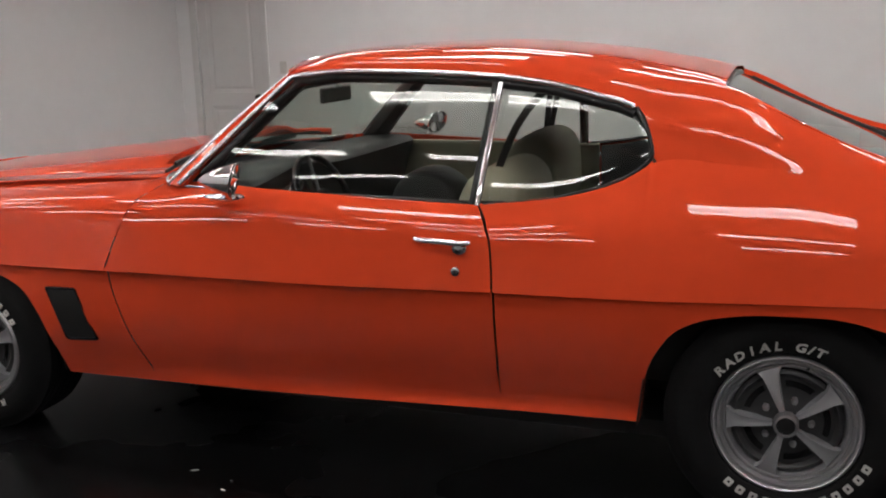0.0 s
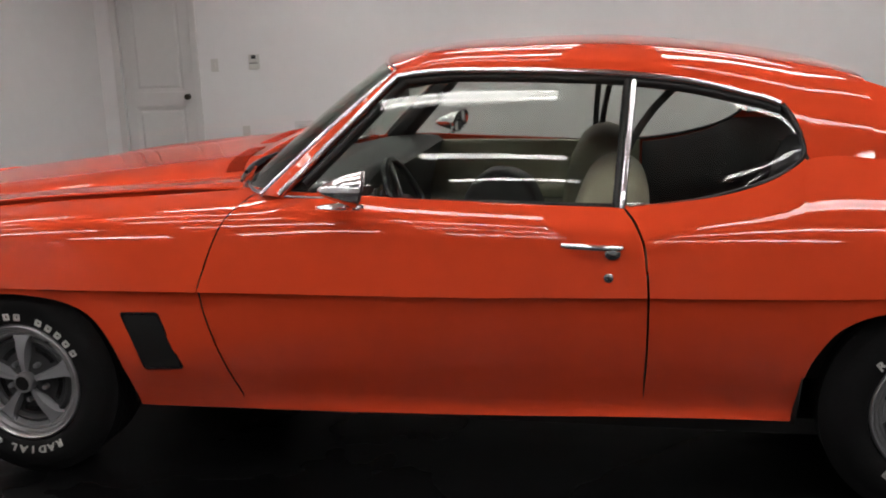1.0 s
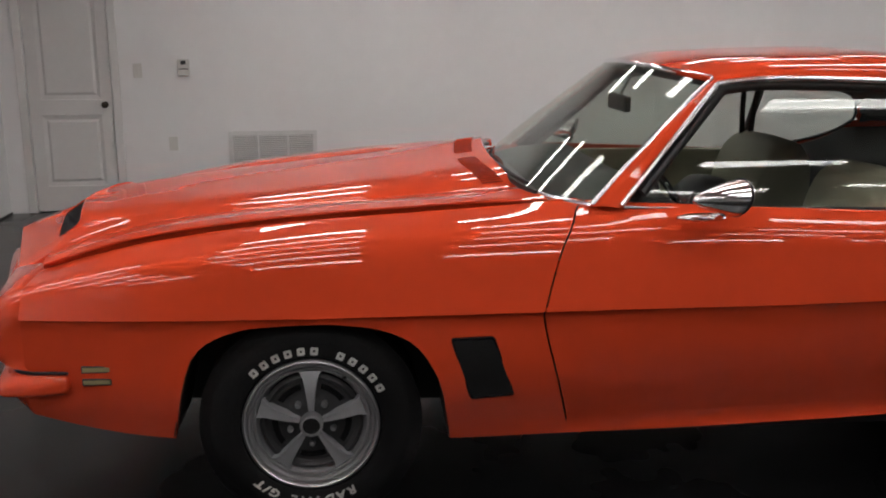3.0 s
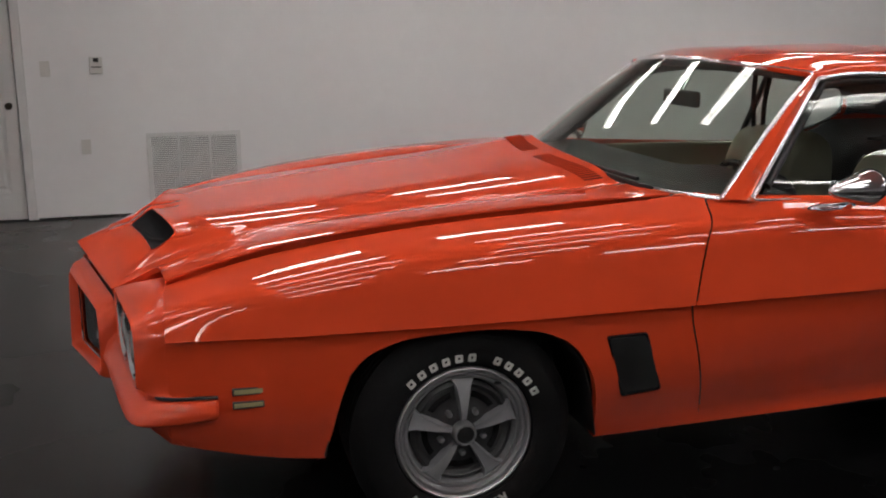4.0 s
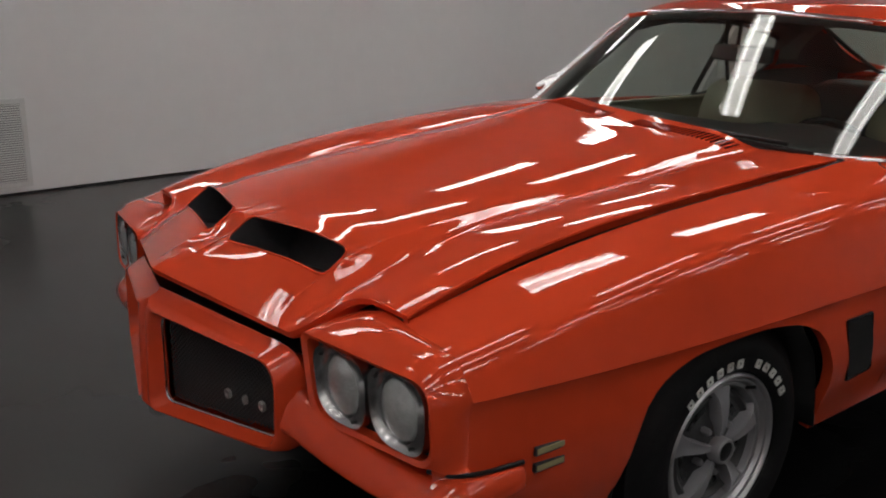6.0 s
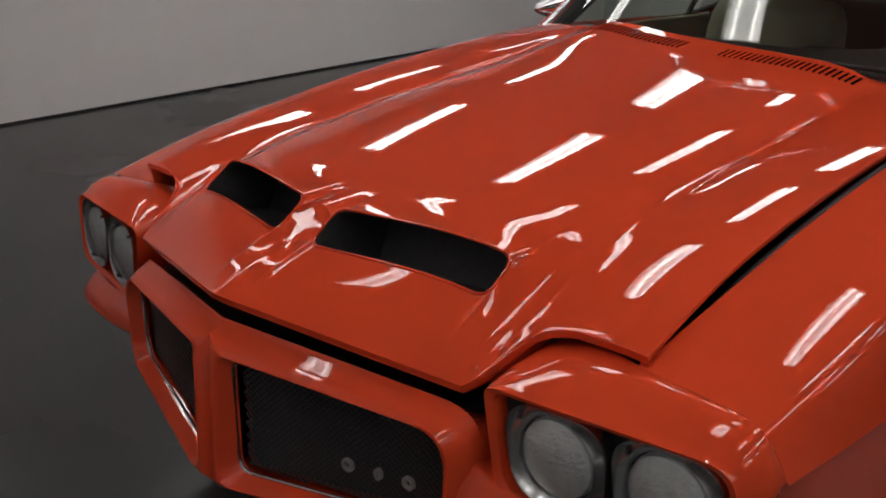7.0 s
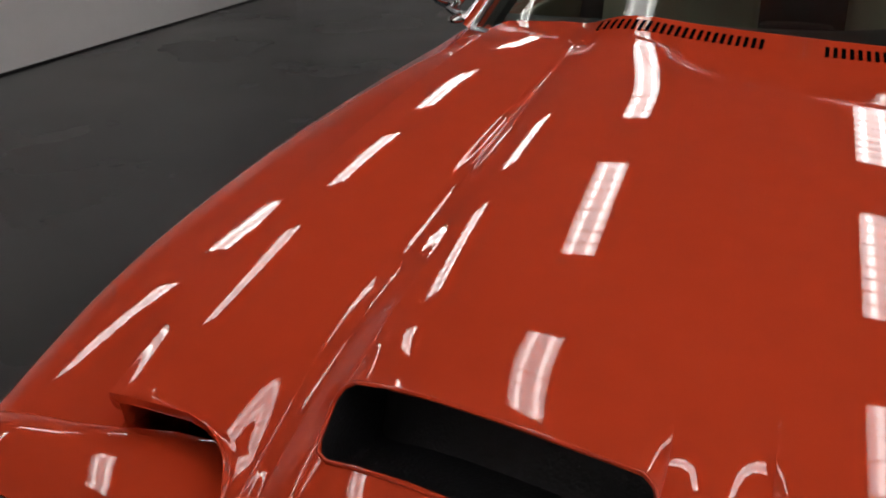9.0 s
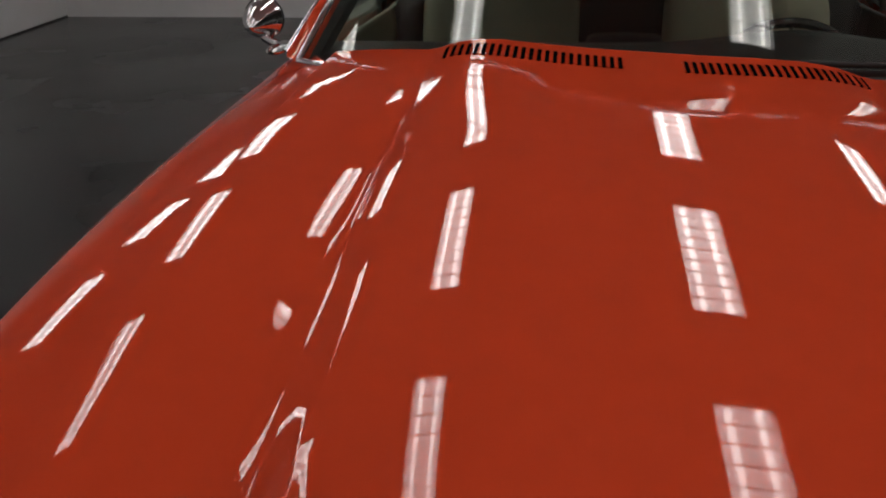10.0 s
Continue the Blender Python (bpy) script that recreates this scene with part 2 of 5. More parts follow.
def panel_door():
    """A white two-panel door in its casing, with a dark round knob."""
    x0, x1, h = DOOR
    w = x1 - x0
    base = tagged(new("door_1"), "closed white two-panel door with a dark knob", "door", kind="structure")
    base.matrix_world = wall_frame(x0)
    # leaf: stiles and rails proud of two sunk panels
    y0, y1 = 0.015, 0.05
    leaf_v, leaf_f = [], []

    def add(a):
        k = len(leaf_v)
        leaf_v.extend(a[0])
        leaf_f.extend([tuple(i + k for i in q) for q in a[1]])
    g = 0.006
    st = 0.095
    for a in ((g, st, y0, y1, 0.012, h - g), (w - st, w - g, y0, y1, 0.012, h - g), (st, w - st, y0, y1, 0.012, 0.22),
              (st, w - st, y0, y1, 0.80, 0.93), (st, w - st, y0, y1, h - 0.12, h - g)):
        add(box_data(*a))
    leaf = mk("door_leaf", leaf_v, leaf_f, DOORWHITE, base, smooth=False, bevel=0.004)
    for z0, z1 in ((0.22, 0.80), (0.93, h - 0.12)):
        v = [(st, y0 + 0.012, z0), (w - st, y0 + 0.012, z0), (w - st, y0 + 0.012, z1), (st, y0 + 0.012, z1)]
        b = 0.035
        v += [(st + b, y0 + 0.018, z0 + b), (w - st - b, y0 + 0.018, z0 + b), (w - st - b, y0 + 0.018, z1 - b), (st + b, y0 + 0.018, z1 - b)]
        b = 0.055
        v += [(st + b, y0 + 0.008, z0 + b), (w - st - b, y0 + 0.008, z0 + b), (w - st - b, y0 + 0.008, z1 - b), (st + b, y0 + 0.008, z1 - b)]
        fs = []
        for k in (0, 4):
            for i in range(4):
                j = (i + 1) % 4
                fs.append((k + i, k + j, k + 4 + j, k + 4 + i))
        fs.append((8, 9, 10, 11))
        mk("door_panel", v, fs, DOORWHITE, base, smooth=False, out=(0, -1, 0))
    for a in ((-0.065, 0.0, -0.016, 0.11, 0.002, h + 0.065), (w, w + 0.065, -0.016, 0.11, 0.002, h + 0.065), (0.0, w, -0.016, 0.11, h, h + 0.065)):
        box("door_casing", *a, DOORWHITE, base, bevel=0.006)
    # knob: rose, neck, ball
    prof = [(0.0, 0.026), (0.004, 0.026), (0.006, 0.010), (0.022, 0.010), (0.028, 0.022), (0.042, 0.027), (0.055, 0.020), (0.058, 0.0)]
    rows = [[(w - 0.065 + r * math.cos(a), y0 - d, 0.885 + r * math.sin(a)) for a in np.linspace(0, 2 * math.pi, 20, endpoint=False)] for d, r in prof]
    sheet("door_knob", rows, BRASS, base, "dark bronze round knob", close=True)


def wall_vent():
    """A large stamped return-air grille with many thin blades."""
    w, h = 0.735, 0.60
    g = tagged(new("wall_vent"), "white metal return-air grille with fine blades on the wall", "vent")
    g.matrix_world = wall_frame(-0.955, 0.05, 0.0)
    b = 0.035
    for a in ((0, w, -0.014, -0.001, 0, b), (0, w, -0.014, -0.001, h - b, h), (0, b, -0.014, -0.001, b, h - b), (w - b, w, -0.014, -0.001, b, h - b)):
        box("grille_border", *a, VENTMETAL, g, bevel=0.003)
    box("duct_backing", b, w - b, -0.003, -0.001, b, h - b, BLACK, g)
    for x in (w / 3, 2 * w / 3):
        box("upright", x - 0.008, x + 0.008, -0.012, -0.004, b, h - b, VENTMETAL, g)
    n = 34
    v = [(b, -0.004, 0.004), (w - b, -0.004, 0.004), (w - b, -0.012, -0.005), (b, -0.012, -0.005)]
    v += [(x, y - 0.001, z + 0.0015) for x, y, z in v]
    base = mk("blade", v, [(0, 1, 2, 3), (7, 6, 5, 4), (0, 4, 5, 1), (1, 5, 6, 2), (2, 6, 7, 3), (3, 7, 4, 0)], VENTMETAL, g, smooth=False)
    for i in range(n):
        o = base if i == 0 else new("blade", base.data)
        o.parent = g
        o.location = (0, 0, b + (i + 0.5) * (h - 2 * b) / n)


def thermostat():
    t = tagged(new("thermostat"), "small off-white wall thermostat with a dark display", "thermostat")
    t.matrix_world = wall_frame(-1.335, 1.115)
    box("body", 0, 0.095, -0.028, -0.001, 0, 0.13, PLASTIC, t, bevel=0.006)
    box("display", 0.028, 0.068, -0.030, -0.0275, 0.09, 0.122, BLACK, t)
    box("slot", 0.01, 0.085, -0.030, -0.0275, 0.05, 0.058, DARKGREY, t)


def switch_plate(x, z, name, label, cat):
    s = tagged(new(name), label, cat)
    s.matrix_world = wall_frame(x, z)
    box("plate", 0, 0.07, -0.006, -0.001, 0, 0.115, PLASTIC, s, bevel=0.003)
    box("rocker", 0.025, 0.045, -0.010, -0.005, 0.035, 0.08, PLASTIC, s, bevel=0.002)


room()
floor_flecks()
panel_door()
wall_vent()
thermostat()
switch_plate(-1.69, 1.10, "light_switch", "off-white light switch plate on the wall", "switch")
switch_plate(-1.44, 0.50, "wall_socket", "off-white socket plate low on the wall", "socket")


# ---- ceiling lights: two-tube fixtures in rows along the room ----
def ceiling_light():
    L, W = 0.98, 0.26
    e = tagged(new("ceiling_light"), "white two-tube fluorescent ceiling light, lit, with cross blades", "ceiling light", "rows of ceiling lights")
    prof = [(-W / 2, -0.085), (-W / 2, 0), (W / 2, 0), (W / 2, -0.085), (W / 2 - 0.012, -0.085), (W / 2 - 0.05, -0.02), (0.02, -0.02), (0, -0.05), (-0.02, -0.02), (-W / 2 + 0.05, -0.02), (-W / 2 + 0.012, -0.085)]
    rows = [[(x, y, z) for y, z in prof] for x in (-L / 2, L / 2)]
    v = [p for r in rows for p in r]
    n = len(prof)
    mk("housing", v, grid_faces(2, n, True) , REFLECTOR, e, smooth=False)
    for x in (-L / 2 - 0.004, L / 2):
        box("end_cap", x, x + 0.004, -W / 2, W / 2, -0.085, 0, REFLECTOR, e)
    box("lens_panel", -L / 2 + 0.004, L / 2 - 0.004, -W / 2 + 0.016, W / 2 - 0.016, -0.062, -0.058, LENS, e, "glowing prismatic lens")
    for y in (-0.06, 0.06):
        rows = [[(x, y + 0.011 * math.cos(a), -0.066 + 0.011 * math.sin(a)) for a in np.linspace(0, 2 * math.pi, 8, endpoint=False)] for x in (-L / 2 + 0.01, L / 2 - 0.01)]
        sheet("tube", rows, TUBE, e, close=True)
    first = None
    for i in range(1, 9):
        if first is None:
            first = o = box("cross_blade", -0.0025, 0.0025, -W / 2 + 0.014, W / 2 - 0.014, -0.086, -0.077, REFLECTOR, e)
        else:
            o = new("cross_blade", first.data)
            o.parent = e
        o.location = (-L / 2 + i * L / 9, 0, 0)
    return e


def lights():
    first = None
    for y in (3.6, 2.24, 0.88, -0.62, -1.96, -3.3, -4.7):
        for x in (-2.09, -0.47, 1.15, 2.77, 4.39, 6.01):
            if x < -2 and y > 2:
                continue
            m = Matrix.Translation((x, y, CEILING))
            if first is None:
                first = ceiling_light()
                first.matrix_world = m
            else:
                copy_thing(first, m)


lights()


# ---- the car ----
car = tagged(new("car"), "orange-red two-door seventies muscle car coupe with chrome trim", "car")
ST_X = [-0.80, -0.51, 0.0, 0.37, 0.69, 0.81, 0.92, 1.40, 2.03, 2.50, 2.85, 3.20, 4.10]
# each: (half width, height) from the top seam over the shoulder and the crease to the sill
ST = [
    [(.666, .760), (.76, .758), (.852, .744), (.890, .712), (.908, .672), (.896, .64), (.892, .53), (.882, .43), (.85, .37)],
    [(.690, .836), (.81, .829), (.898, .800), (.926, .745), (.942, .67), (.924, .637), (.920, .50), (.906, .40), (.88, .30)],
    [(.695, .900), (.83, .891), (.903, .856), (.940, .772), (.965, .67), (.950, .636), (.957, .50), (.936, .38), (.888, .27)],
    [(.698, .922), (.83, .914), (.901, .875), (.941, .785), (.971, .672), (.952, .636), (.957, .50), (.936, .39), (.886, .262)],
    [(.70, .943), (.83, .932), (.900, .885), (.940, .788), (.973, .674), (.950, .637), (.945, .50), (.912, .38), (.866, .258)],
    [(.712, .957), (.835, .938), (.900, .885), (.939, .788), (.972, .6745), (.949, .637), (.940, .50), (.900, .37), (.862, .2575)],
    [(.805, .958), (.862, .936), (.902, .882), (.937, .785), (.969, .675), (.946, .637), (.934, .50), (.888, .36), (.860, .257)],
    [(.832, .938), (.882, .921), (.917, .868), (.940, .775), (.972, .675), (.948, .638), (.921, .50), (.870, .36), (.853, .262)],
    [(.835, .918), (.884, .901), (.919, .848), (.939, .765), (.957, .683), (.937, .648), (.912, .51), (.860, .37), (.846, .28)],
    [(.76, 1.07), (.842, .982), (.905, .865), (.943, .77), (.96, .689), (.945, .652), (.922, .51), (.874, .38), (.856, .293)],
    [(.80, 1.03), (.873, .957), (.925, .855), (.957, .775), (.965, .706), (.955, .66), (.938, .51), (.905, .38), (.88, .30)],
    [(.825, .98), (.884, .922), (.927, .838), (.956, .768), (.963, .712), (.955, .66), (.94, .51), (.91, .39), (.88, .32)],
    [(.80, .91), (.875, .875), (.91, .82), (.925, .76), (.92, .70), (.915, .66), (.90, .53), (.87, .42), (.84, .37)],
]
ST_A = np.array(ST)


def smoothed(xs, table, sigma):
    """The table's curves sampled every centimetre and evened out along the car, ends kept."""
    fine = np.arange(xs[0], xs[-1] + 0.005, 0.01)
    flat = np.array([pchip(xs, table.reshape(len(xs), -1), x) for x in fine])
    k = int(3 * sigma / 0.01)
    w = np.exp(-0.5 * (np.arange(-k, k + 1) * 0.01 / sigma) ** 2)
    w /= w.sum()
    pad = np.concatenate([2 * flat[0] - flat[k:0:-1], flat, 2 * flat[-1] - flat[-2:-k - 2:-1]])
    out = np.stack([np.convolve(pad[:, c], w, "valid") for c in range(flat.shape[1])], 1)
    return fine, out.reshape(len(fine), *table.shape[1:])


def looked_up(tab, x):
    fine, val = tab
    u = min(max((x - fine[0]) / 0.01, 0), len(fine) - 1.000001)
    i = int(u)
    return val[i] + (val[i + 1] - val[i]) * (u - i)


ST_S = smoothed(ST_X, ST_A, 0.14)
END_S = smoothed(ST_X, ST_A[:, :1], 0.05)


def section(x):
    p = looked_up(ST_S, x).copy()
    p[0] = looked_up(END_S, x)[0]
    return p


T5 = np.arange(5.0)
P5 = np.linalg.inv(np.vander(T5, 5))


def shoulder(p, u):
    """The upper side: a flat flank that runs up from the crease into a tight shoulder."""
    c = p[2] + 0.42 * (p[2] - 0.5 * (p[1] + p[3]))
    q = [p[0], c + 0.58 * (p[1] - c), c, c + 0.36 * (p[4] - c), p[4]]
    knots = (0, 0, 0, 0, 1, 2, 2, 2, 2)
    k = 3 if u < 1 else 4
    d = [q[i] for i in range(k - 3, k + 1)]
    for r in range(1, 4):
        for j in range(3, r - 1, -1):
            lo, hi = knots[j + k - 3], knots[j + 1 + k - r]
            a = (u - lo) / (hi - lo)
            d[j] = (1 - a) * d[j - 1] + a * d[j]
    return d[3]


def body_pt(x, s, sec=None):
    """Half width and height of the body side at station x; s runs 0 to 8, with the crease at 4."""
    p = section(x) if sec is None else sec
    if s <= 4:
        return shoulder(p[:5], min(s / 2, 2.0))
    t = s - 4
    return np.array([t ** 4, t ** 3, t * t, t, 1.0]) @ (P5 @ p[4:])


def s_at(sec, z, lo=4.0, hi=8.0):
    for _ in range(24):
        m = (lo + hi) / 2
        if body_pt(0, m, sec)[1] > z:
            lo = m
        else:
            hi = m
    return (lo + hi) / 2


ARCH_F = ([-0.395, -0.375, -0.359, -0.331, -0.261, -0.147, 0.03, 0.174, 0.285, 0.362, 0.392, 0.404],
          [0.30, 0.40, 0.467, 0.548, 0.61, 0.641, 0.648, 0.635, 0.595, 0.498, 0.39, 0.27])
ARCH_R = ([2.445, 2.453, 2.462, 2.500, 2.553, 2.648, 2.778, 2.93, 3.077, 3.16, 3.215, 3.235, 3.245],
          [0.29, 0.355, 0.432, 0.535, 0.605, 0.648, 0.668, 0.672, 0.645, 0.60, 0.51, 0.42, 0.30])
SEAM_F = ([0.30, 0.316, 0.431, 0.548, 0.62, 0.674, 0.72, 0.795, 0.88, 0.93, 0.95, 0.96],
          [0.768, 0.764, 0.732, 0.70, 0.682, 0.676, 0.690, 0.714, 0.752, 0.80, 0.86, 0.915])
SEAM_R = ([0.30, 0.358, 0.531, 0.666, 0.814, 0.88, 0.91, 0.93], [2.014, 2.018, 2.027, 2.028, 2.016, 1.99, 1.965, 1.945])


def seam_f(z):
    return pchip(*SEAM_F, z)


def seam_r(z):
    return pchip(*SEAM_R, z)


def side_panel(name, xs, sgn, s0, s1, arch=None, low=None, warp0=None, warp1=None, rows=30, label="", lip=0.03, top_inset=0.0, reach=0.28):
    """A panel of the body side between two seams, with the wheel opening cut out of it and its edge turned in."""
    x_a, x_b = xs[0], xs[-1]
    grid = []
    for x in xs:
        sec = section(x)
        end = s1
        if low is not None:
            end = min(end, s_at(sec, low))
        if arch and arch[0][0] <= x <= arch[0][-1]:
            end = min(end, s_at(sec, max(pchip(*arch, x), sec[8][1] + 1e-4)))
        up = int(rows * 0.5)
        ss = list(np.linspace(s0, 4, up + 1)) + list(np.linspace(4, end, rows - up + 1))[1:]
        if s0 >= 4:
            ss = list(np.linspace(s0, end, rows + 1))
        col = []
        for s in ss:
            xx = x
            w, z = body_pt(x, s, sec)
            if warp0 is not None and x < x_a + reach:
                xx = x + (warp0(z) - x_a) * (1 - (x - x_a) / reach)
            if warp1 is not None and x > x_b - reach:
                xx = x + (warp1(z) - x_b) * (1 - (x_b - x) / reach)
            if xx != x:
                w, z = body_pt(xx, s)
            col.append((xx, sgn * w, z))
        if s0 == 0:
            a = col[0]
            col.insert(0, (a[0], sgn * (abs(a[1]) - 0.004), a[2] - 0.004))
            col.insert(0, (a[0], sgn * (abs(a[1]) - 0.006), a[2] - 0.035))
        a = col[-1]
        col.append((a[0], sgn * (abs(a[1]) - lip * 0.15), a[2] - 0.001))
        col.append((a[0], sgn * (abs(a[1]) - lip), a[2] + 0.003))
        grid.append(col)
    return sheet(name, grid, PAINT, car, label, (0, sgn, 0.15), 0.0, sharp=28)


def xs_for(a, b, arch=None, step=0.045):
    xs = set(np.round(np.arange(a, b, step), 4)) | {b}
    if arch:
        lo, hi = arch[0][0], arch[0][-1]
        for t in np.linspace(0, 1, 34):
            xs.add(round(lerp(lo, hi, 0.5 - 0.5 * math.cos(math.pi * t)), 4))
        xs.add(round(lo - 0.0012, 4))
        xs.add(round(hi + 0.0012, 4))
    xs = sorted(x for x in xs if a <= x <= b)
    return [x for i, x in enumerate(xs) if i == 0 or x - xs[i - 1] > 0.001]


# greenhouse sections from the belt up over the roof rail to the middle of the roof
GR_X = [1.22, 1.45, 1.85, 2.11, 2.40, 2.456, 2.62, 2.85, 3.10, 3.40]
GR = np.array([
    [(.83, .945), (.77, 1.06), (.71, 1.175), (.647, 1.292), (.60, 1.325), (.45, 1.345), (0, 1.356)],
    [(.832, .935), (.77, 1.06), (.705, 1.185), (.641, 1.309), (.59, 1.352), (.43, 1.379), (0, 1.390)],
    [(.836, .92), (.775, 1.045), (.71, 1.17), (.647, 1.297), (.595, 1.348), (.43, 1.382), (0, 1.398)],
    [(.83, .931), (.775, 1.04), (.72, 1.15), (.66, 1.271), (.60, 1.328), (.44, 1.362), (0, 1.378)],
    [(.79, 1.01), (.762, 1.07), (.735, 1.13), (.70, 1.197), (.63, 1.27), (.46, 1.319), (0, 1.341)],
    [(.76, 1.07), (.744, 1.105), (.727, 1.145), (.695, 1.19), (.63, 1.255), (.46, 1.304), (0, 1.327)],
    [(.775, 1.05), (.755, 1.10), (.735, 1.14), (.70, 1.185), (.64, 1.24), (.50, 1.279), (0, 1.300)],
    [(.80, 1.03), (.778, 1.062), (.755, 1.088), (.72, 1.115), (.67, 1.143), (.60, 1.155), (0, 1.165)],
    [(.82, .985), (.79, 1.005), (.765, 1.018), (.73, 1.030), (.68, 1.042), (.60, 1.047), (0, 1.053)],
    [(.83, .958), (.79, .968), (.75, .975), (.70, .98), (.66, .983), (.60, .985), (0, .99)],
])


GR_S = smoothed(GR_X, GR, 0.07)


def green(x, g):
    return catmull(looked_up(GR_S, x), g)


def green_at(x, z):
    """The half width of the side windows' surface at height z, and its parameter."""
    sec = looked_up(GR_S, x)
    lo, hi = 0.0, 5.0
    for _ in range(24):
        m = (lo + hi) / 2
        if catmull(sec, m)[1] < z:
            lo = m
        else:
            hi = m
    return catmull(sec, lo)[0], lo


WIN_TOP = ([1.20, 1.24, 1.43, 1.844, 2.108, 2.30, 2.398, 2.44, 2.452, 2.456], [1.285, 1.292, 1.309, 1.297, 1.271, 1.228, 1.197, 1.128, 1.09, 1.07])
WIN_LOW = ([0.90, 1.174, 1.60, 1.96, 2.109, 2.264, 2.372, 2.434, 2.452, 2.456], [0.952, 0.942, 0.928, 0.918, 0.931, 0.961, 0.998, 1.036, 1.055, 1.07])
A_PILLAR = ((0.905, 0.955), (1.235, 1.29))


def quarter_panel(sgn):
    xs = xs_for(2.03, 4.10, ARCH_R, 0.05)
    grid_lo = []
    for x in xs:
        sec = section(x)
        end = 8.0
        if ARCH_R[0][0] <= x <= ARCH_R[0][-1]:
            end = s_at(sec, max(pchip(*ARCH_R, x), sec[8][1] + 1e-4))
        if x <= 2.456:
            zt = pchip(*WIN_LOW, x)
            top = np.array([green_at(x, zt)[0] + 0.004 * min(1.0, max(0.0, (2.456 - x) / 0.15)), zt])
        elif x <= 3.4:
            top = green(x, 0)
        else:
            top = sec[0]
        col = []
        for s in list(np.linspace(0, 4, 19)) + list(np.linspace(4, end, 17))[1:]:
            xx = x
            if s <= 4:
                p = [top, *(lerp(np.array([lerp(top[0], sec[4][0], 0.32), lerp(top[1], sec[4][1], 0.14)]), sec[1], min(max((x - 2.03) / 0.42, 0), 1)), sec[2], sec[3], sec[4])]
                q5 = np.array([top, p[1], p[2], p[3], p[4]])
                w, z = body_pt(0, s, np.concatenate([q5, q5[1:]]))
            else:
                w, z = body_pt(x, s, sec)
            if x < 2.31:
                xx = x + (seam_r(z) + 0.004 - 2.03) * (1 - (x - 2.03) / 0.28)
            col.append((xx, sgn * w, z))
        a = col[-1]
        col.append((a[0], sgn * (abs(a[1]) - 0.005), a[2] - 0.001))
        col.append((a[0], sgn * (abs(a[1]) - 0.03), a[2] + 0.003))
        grid_lo.append(col)
    return sheet("quarter_panel", grid_lo, PAINT, car, "", (0, sgn, 0.2), sharp=28)


def roof():
    rows = []
    xs = sorted(set(list(np.linspace(1.243, 2.36, 26)) + [2.38, 2.398, 2.412, 2.425, 2.436, 2.444, 2.45, 2.454, 2.456] + list(np.linspace(2.47, 2.64, 6))))
    for x in xs:
        if x <= 2.456:
            g0 = green_at(x, pchip(*WIN_TOP, x))[1]
        else:
            g0 = 0.0
        half = [green(x, g) for g in np.linspace(g0, 6, 30)]
        lean = 0.111 * max(0, 1 - (x - 1.243) / 0.3)
        row = []
        for w, z in half:
            z -= max(0.0, 1 - (x - 1.243) / 0.16) ** 2 * max(0.0, z - 1.349 + 0.034 * (w / 0.627) ** 2)
            row.append((x - lean * (1 - min(1.0, abs(w) / 0.65) ** 2.7), -w, z))
        row += [(p[0], -p[1], p[2]) for p in row[-2::-1]]
        rows.append(row)
    rows.insert(0, [(x + 0.004, y, z - 0.014) for x, y, z in rows[0]])
    sheet("roof", rows, PAINT, car, "", (0, 0, 1), sharp=30)
    for sgn in (-1, 1):
        rows = []
        for x in np.linspace(2.64, 3.40, 18):
            edge = 4.6 + 0.4 * (x - 2.64) / 0.76
            row = [(x, sgn * w, z) for w, z in (green(x, g) for g in np.linspace(0, edge, 22))]
            last = row[-1]
            row.append((last[0], last[1] - sgn * 0.012, last[2] - 0.02))
            rows.append(row)
        sheet("sail_panel", rows, PAINT, car, "", (0, sgn, 0.6), sharp=30)


def rear_end():
    # glass between the sail panels, deck lid and tail
    rows = []
    for i in range(9):
        t = i / 8
        x, zc = lerp(2.63, 3.19, t), lerp(1.268, 0.992, t) - 0.006 * math.sin(math.pi * t)
        rows.append([(x + 0.05 * (1 - (v / 0.64) ** 2) * t, v, zc - 0.025 * (v / 0.64) ** 2 * (1 - t) - 0.012) for v in np.linspace(-0.61, 0.61, 13)])
    g = sheet("rear_window", rows, WINDSHIELD, car, "sloping rear window glass", (0.3, 0, 1))
    g.visible_shadow = False
    edge = [rows[0][j] for j in range(13)] + [rows[i][12] for i in range(1, 9)] + [rows[8][j] for j in range(11, -1, -1)] + [rows[i][0] for i in range(7, 0, -1)]
    tube_path("rear_window_trim", [(x, y, z + 0.006) for x, y, z in edge], 0.006, CHROME, car, "bright rear window moulding", closed=True)
    tube_path("rear_window_seal", [(x, y * 0.985, z + 0.003) for x, y, z in edge], 0.011, BLACK, car, "black rear window seal", closed=True, sides=6)
    rows = []
    for x in np.linspace(3.24, 4.10, 9):
        zc = lerp(0.992, 0.935, (x - 3.24) / 0.86)
        rows.append([(x, y, zc - 0.03 * (y / 0.82) ** 2 - (0.0 if abs(y) < 0.7 else 0.02)) for y in np.linspace(-0.82, 0.82, 15)])
    sheet("deck_lid", rows, PAINT, car, "", (0, 0, 1), 0.006)
    sec = section(4.10)
    v = [(4.10, -w, z) for w, z in sec] + [(4.10, w, z) for w, z in sec[::-1]]
    v2 = [(4.16, y * 0.97, z) for _, y, z in v]
    n = len(v)
    mk("tail_panel", v + v2, grid_faces(2, n, True) + [tuple(range(n, 2 * n))], PAINT, car, "", out=(1, 0, 0))


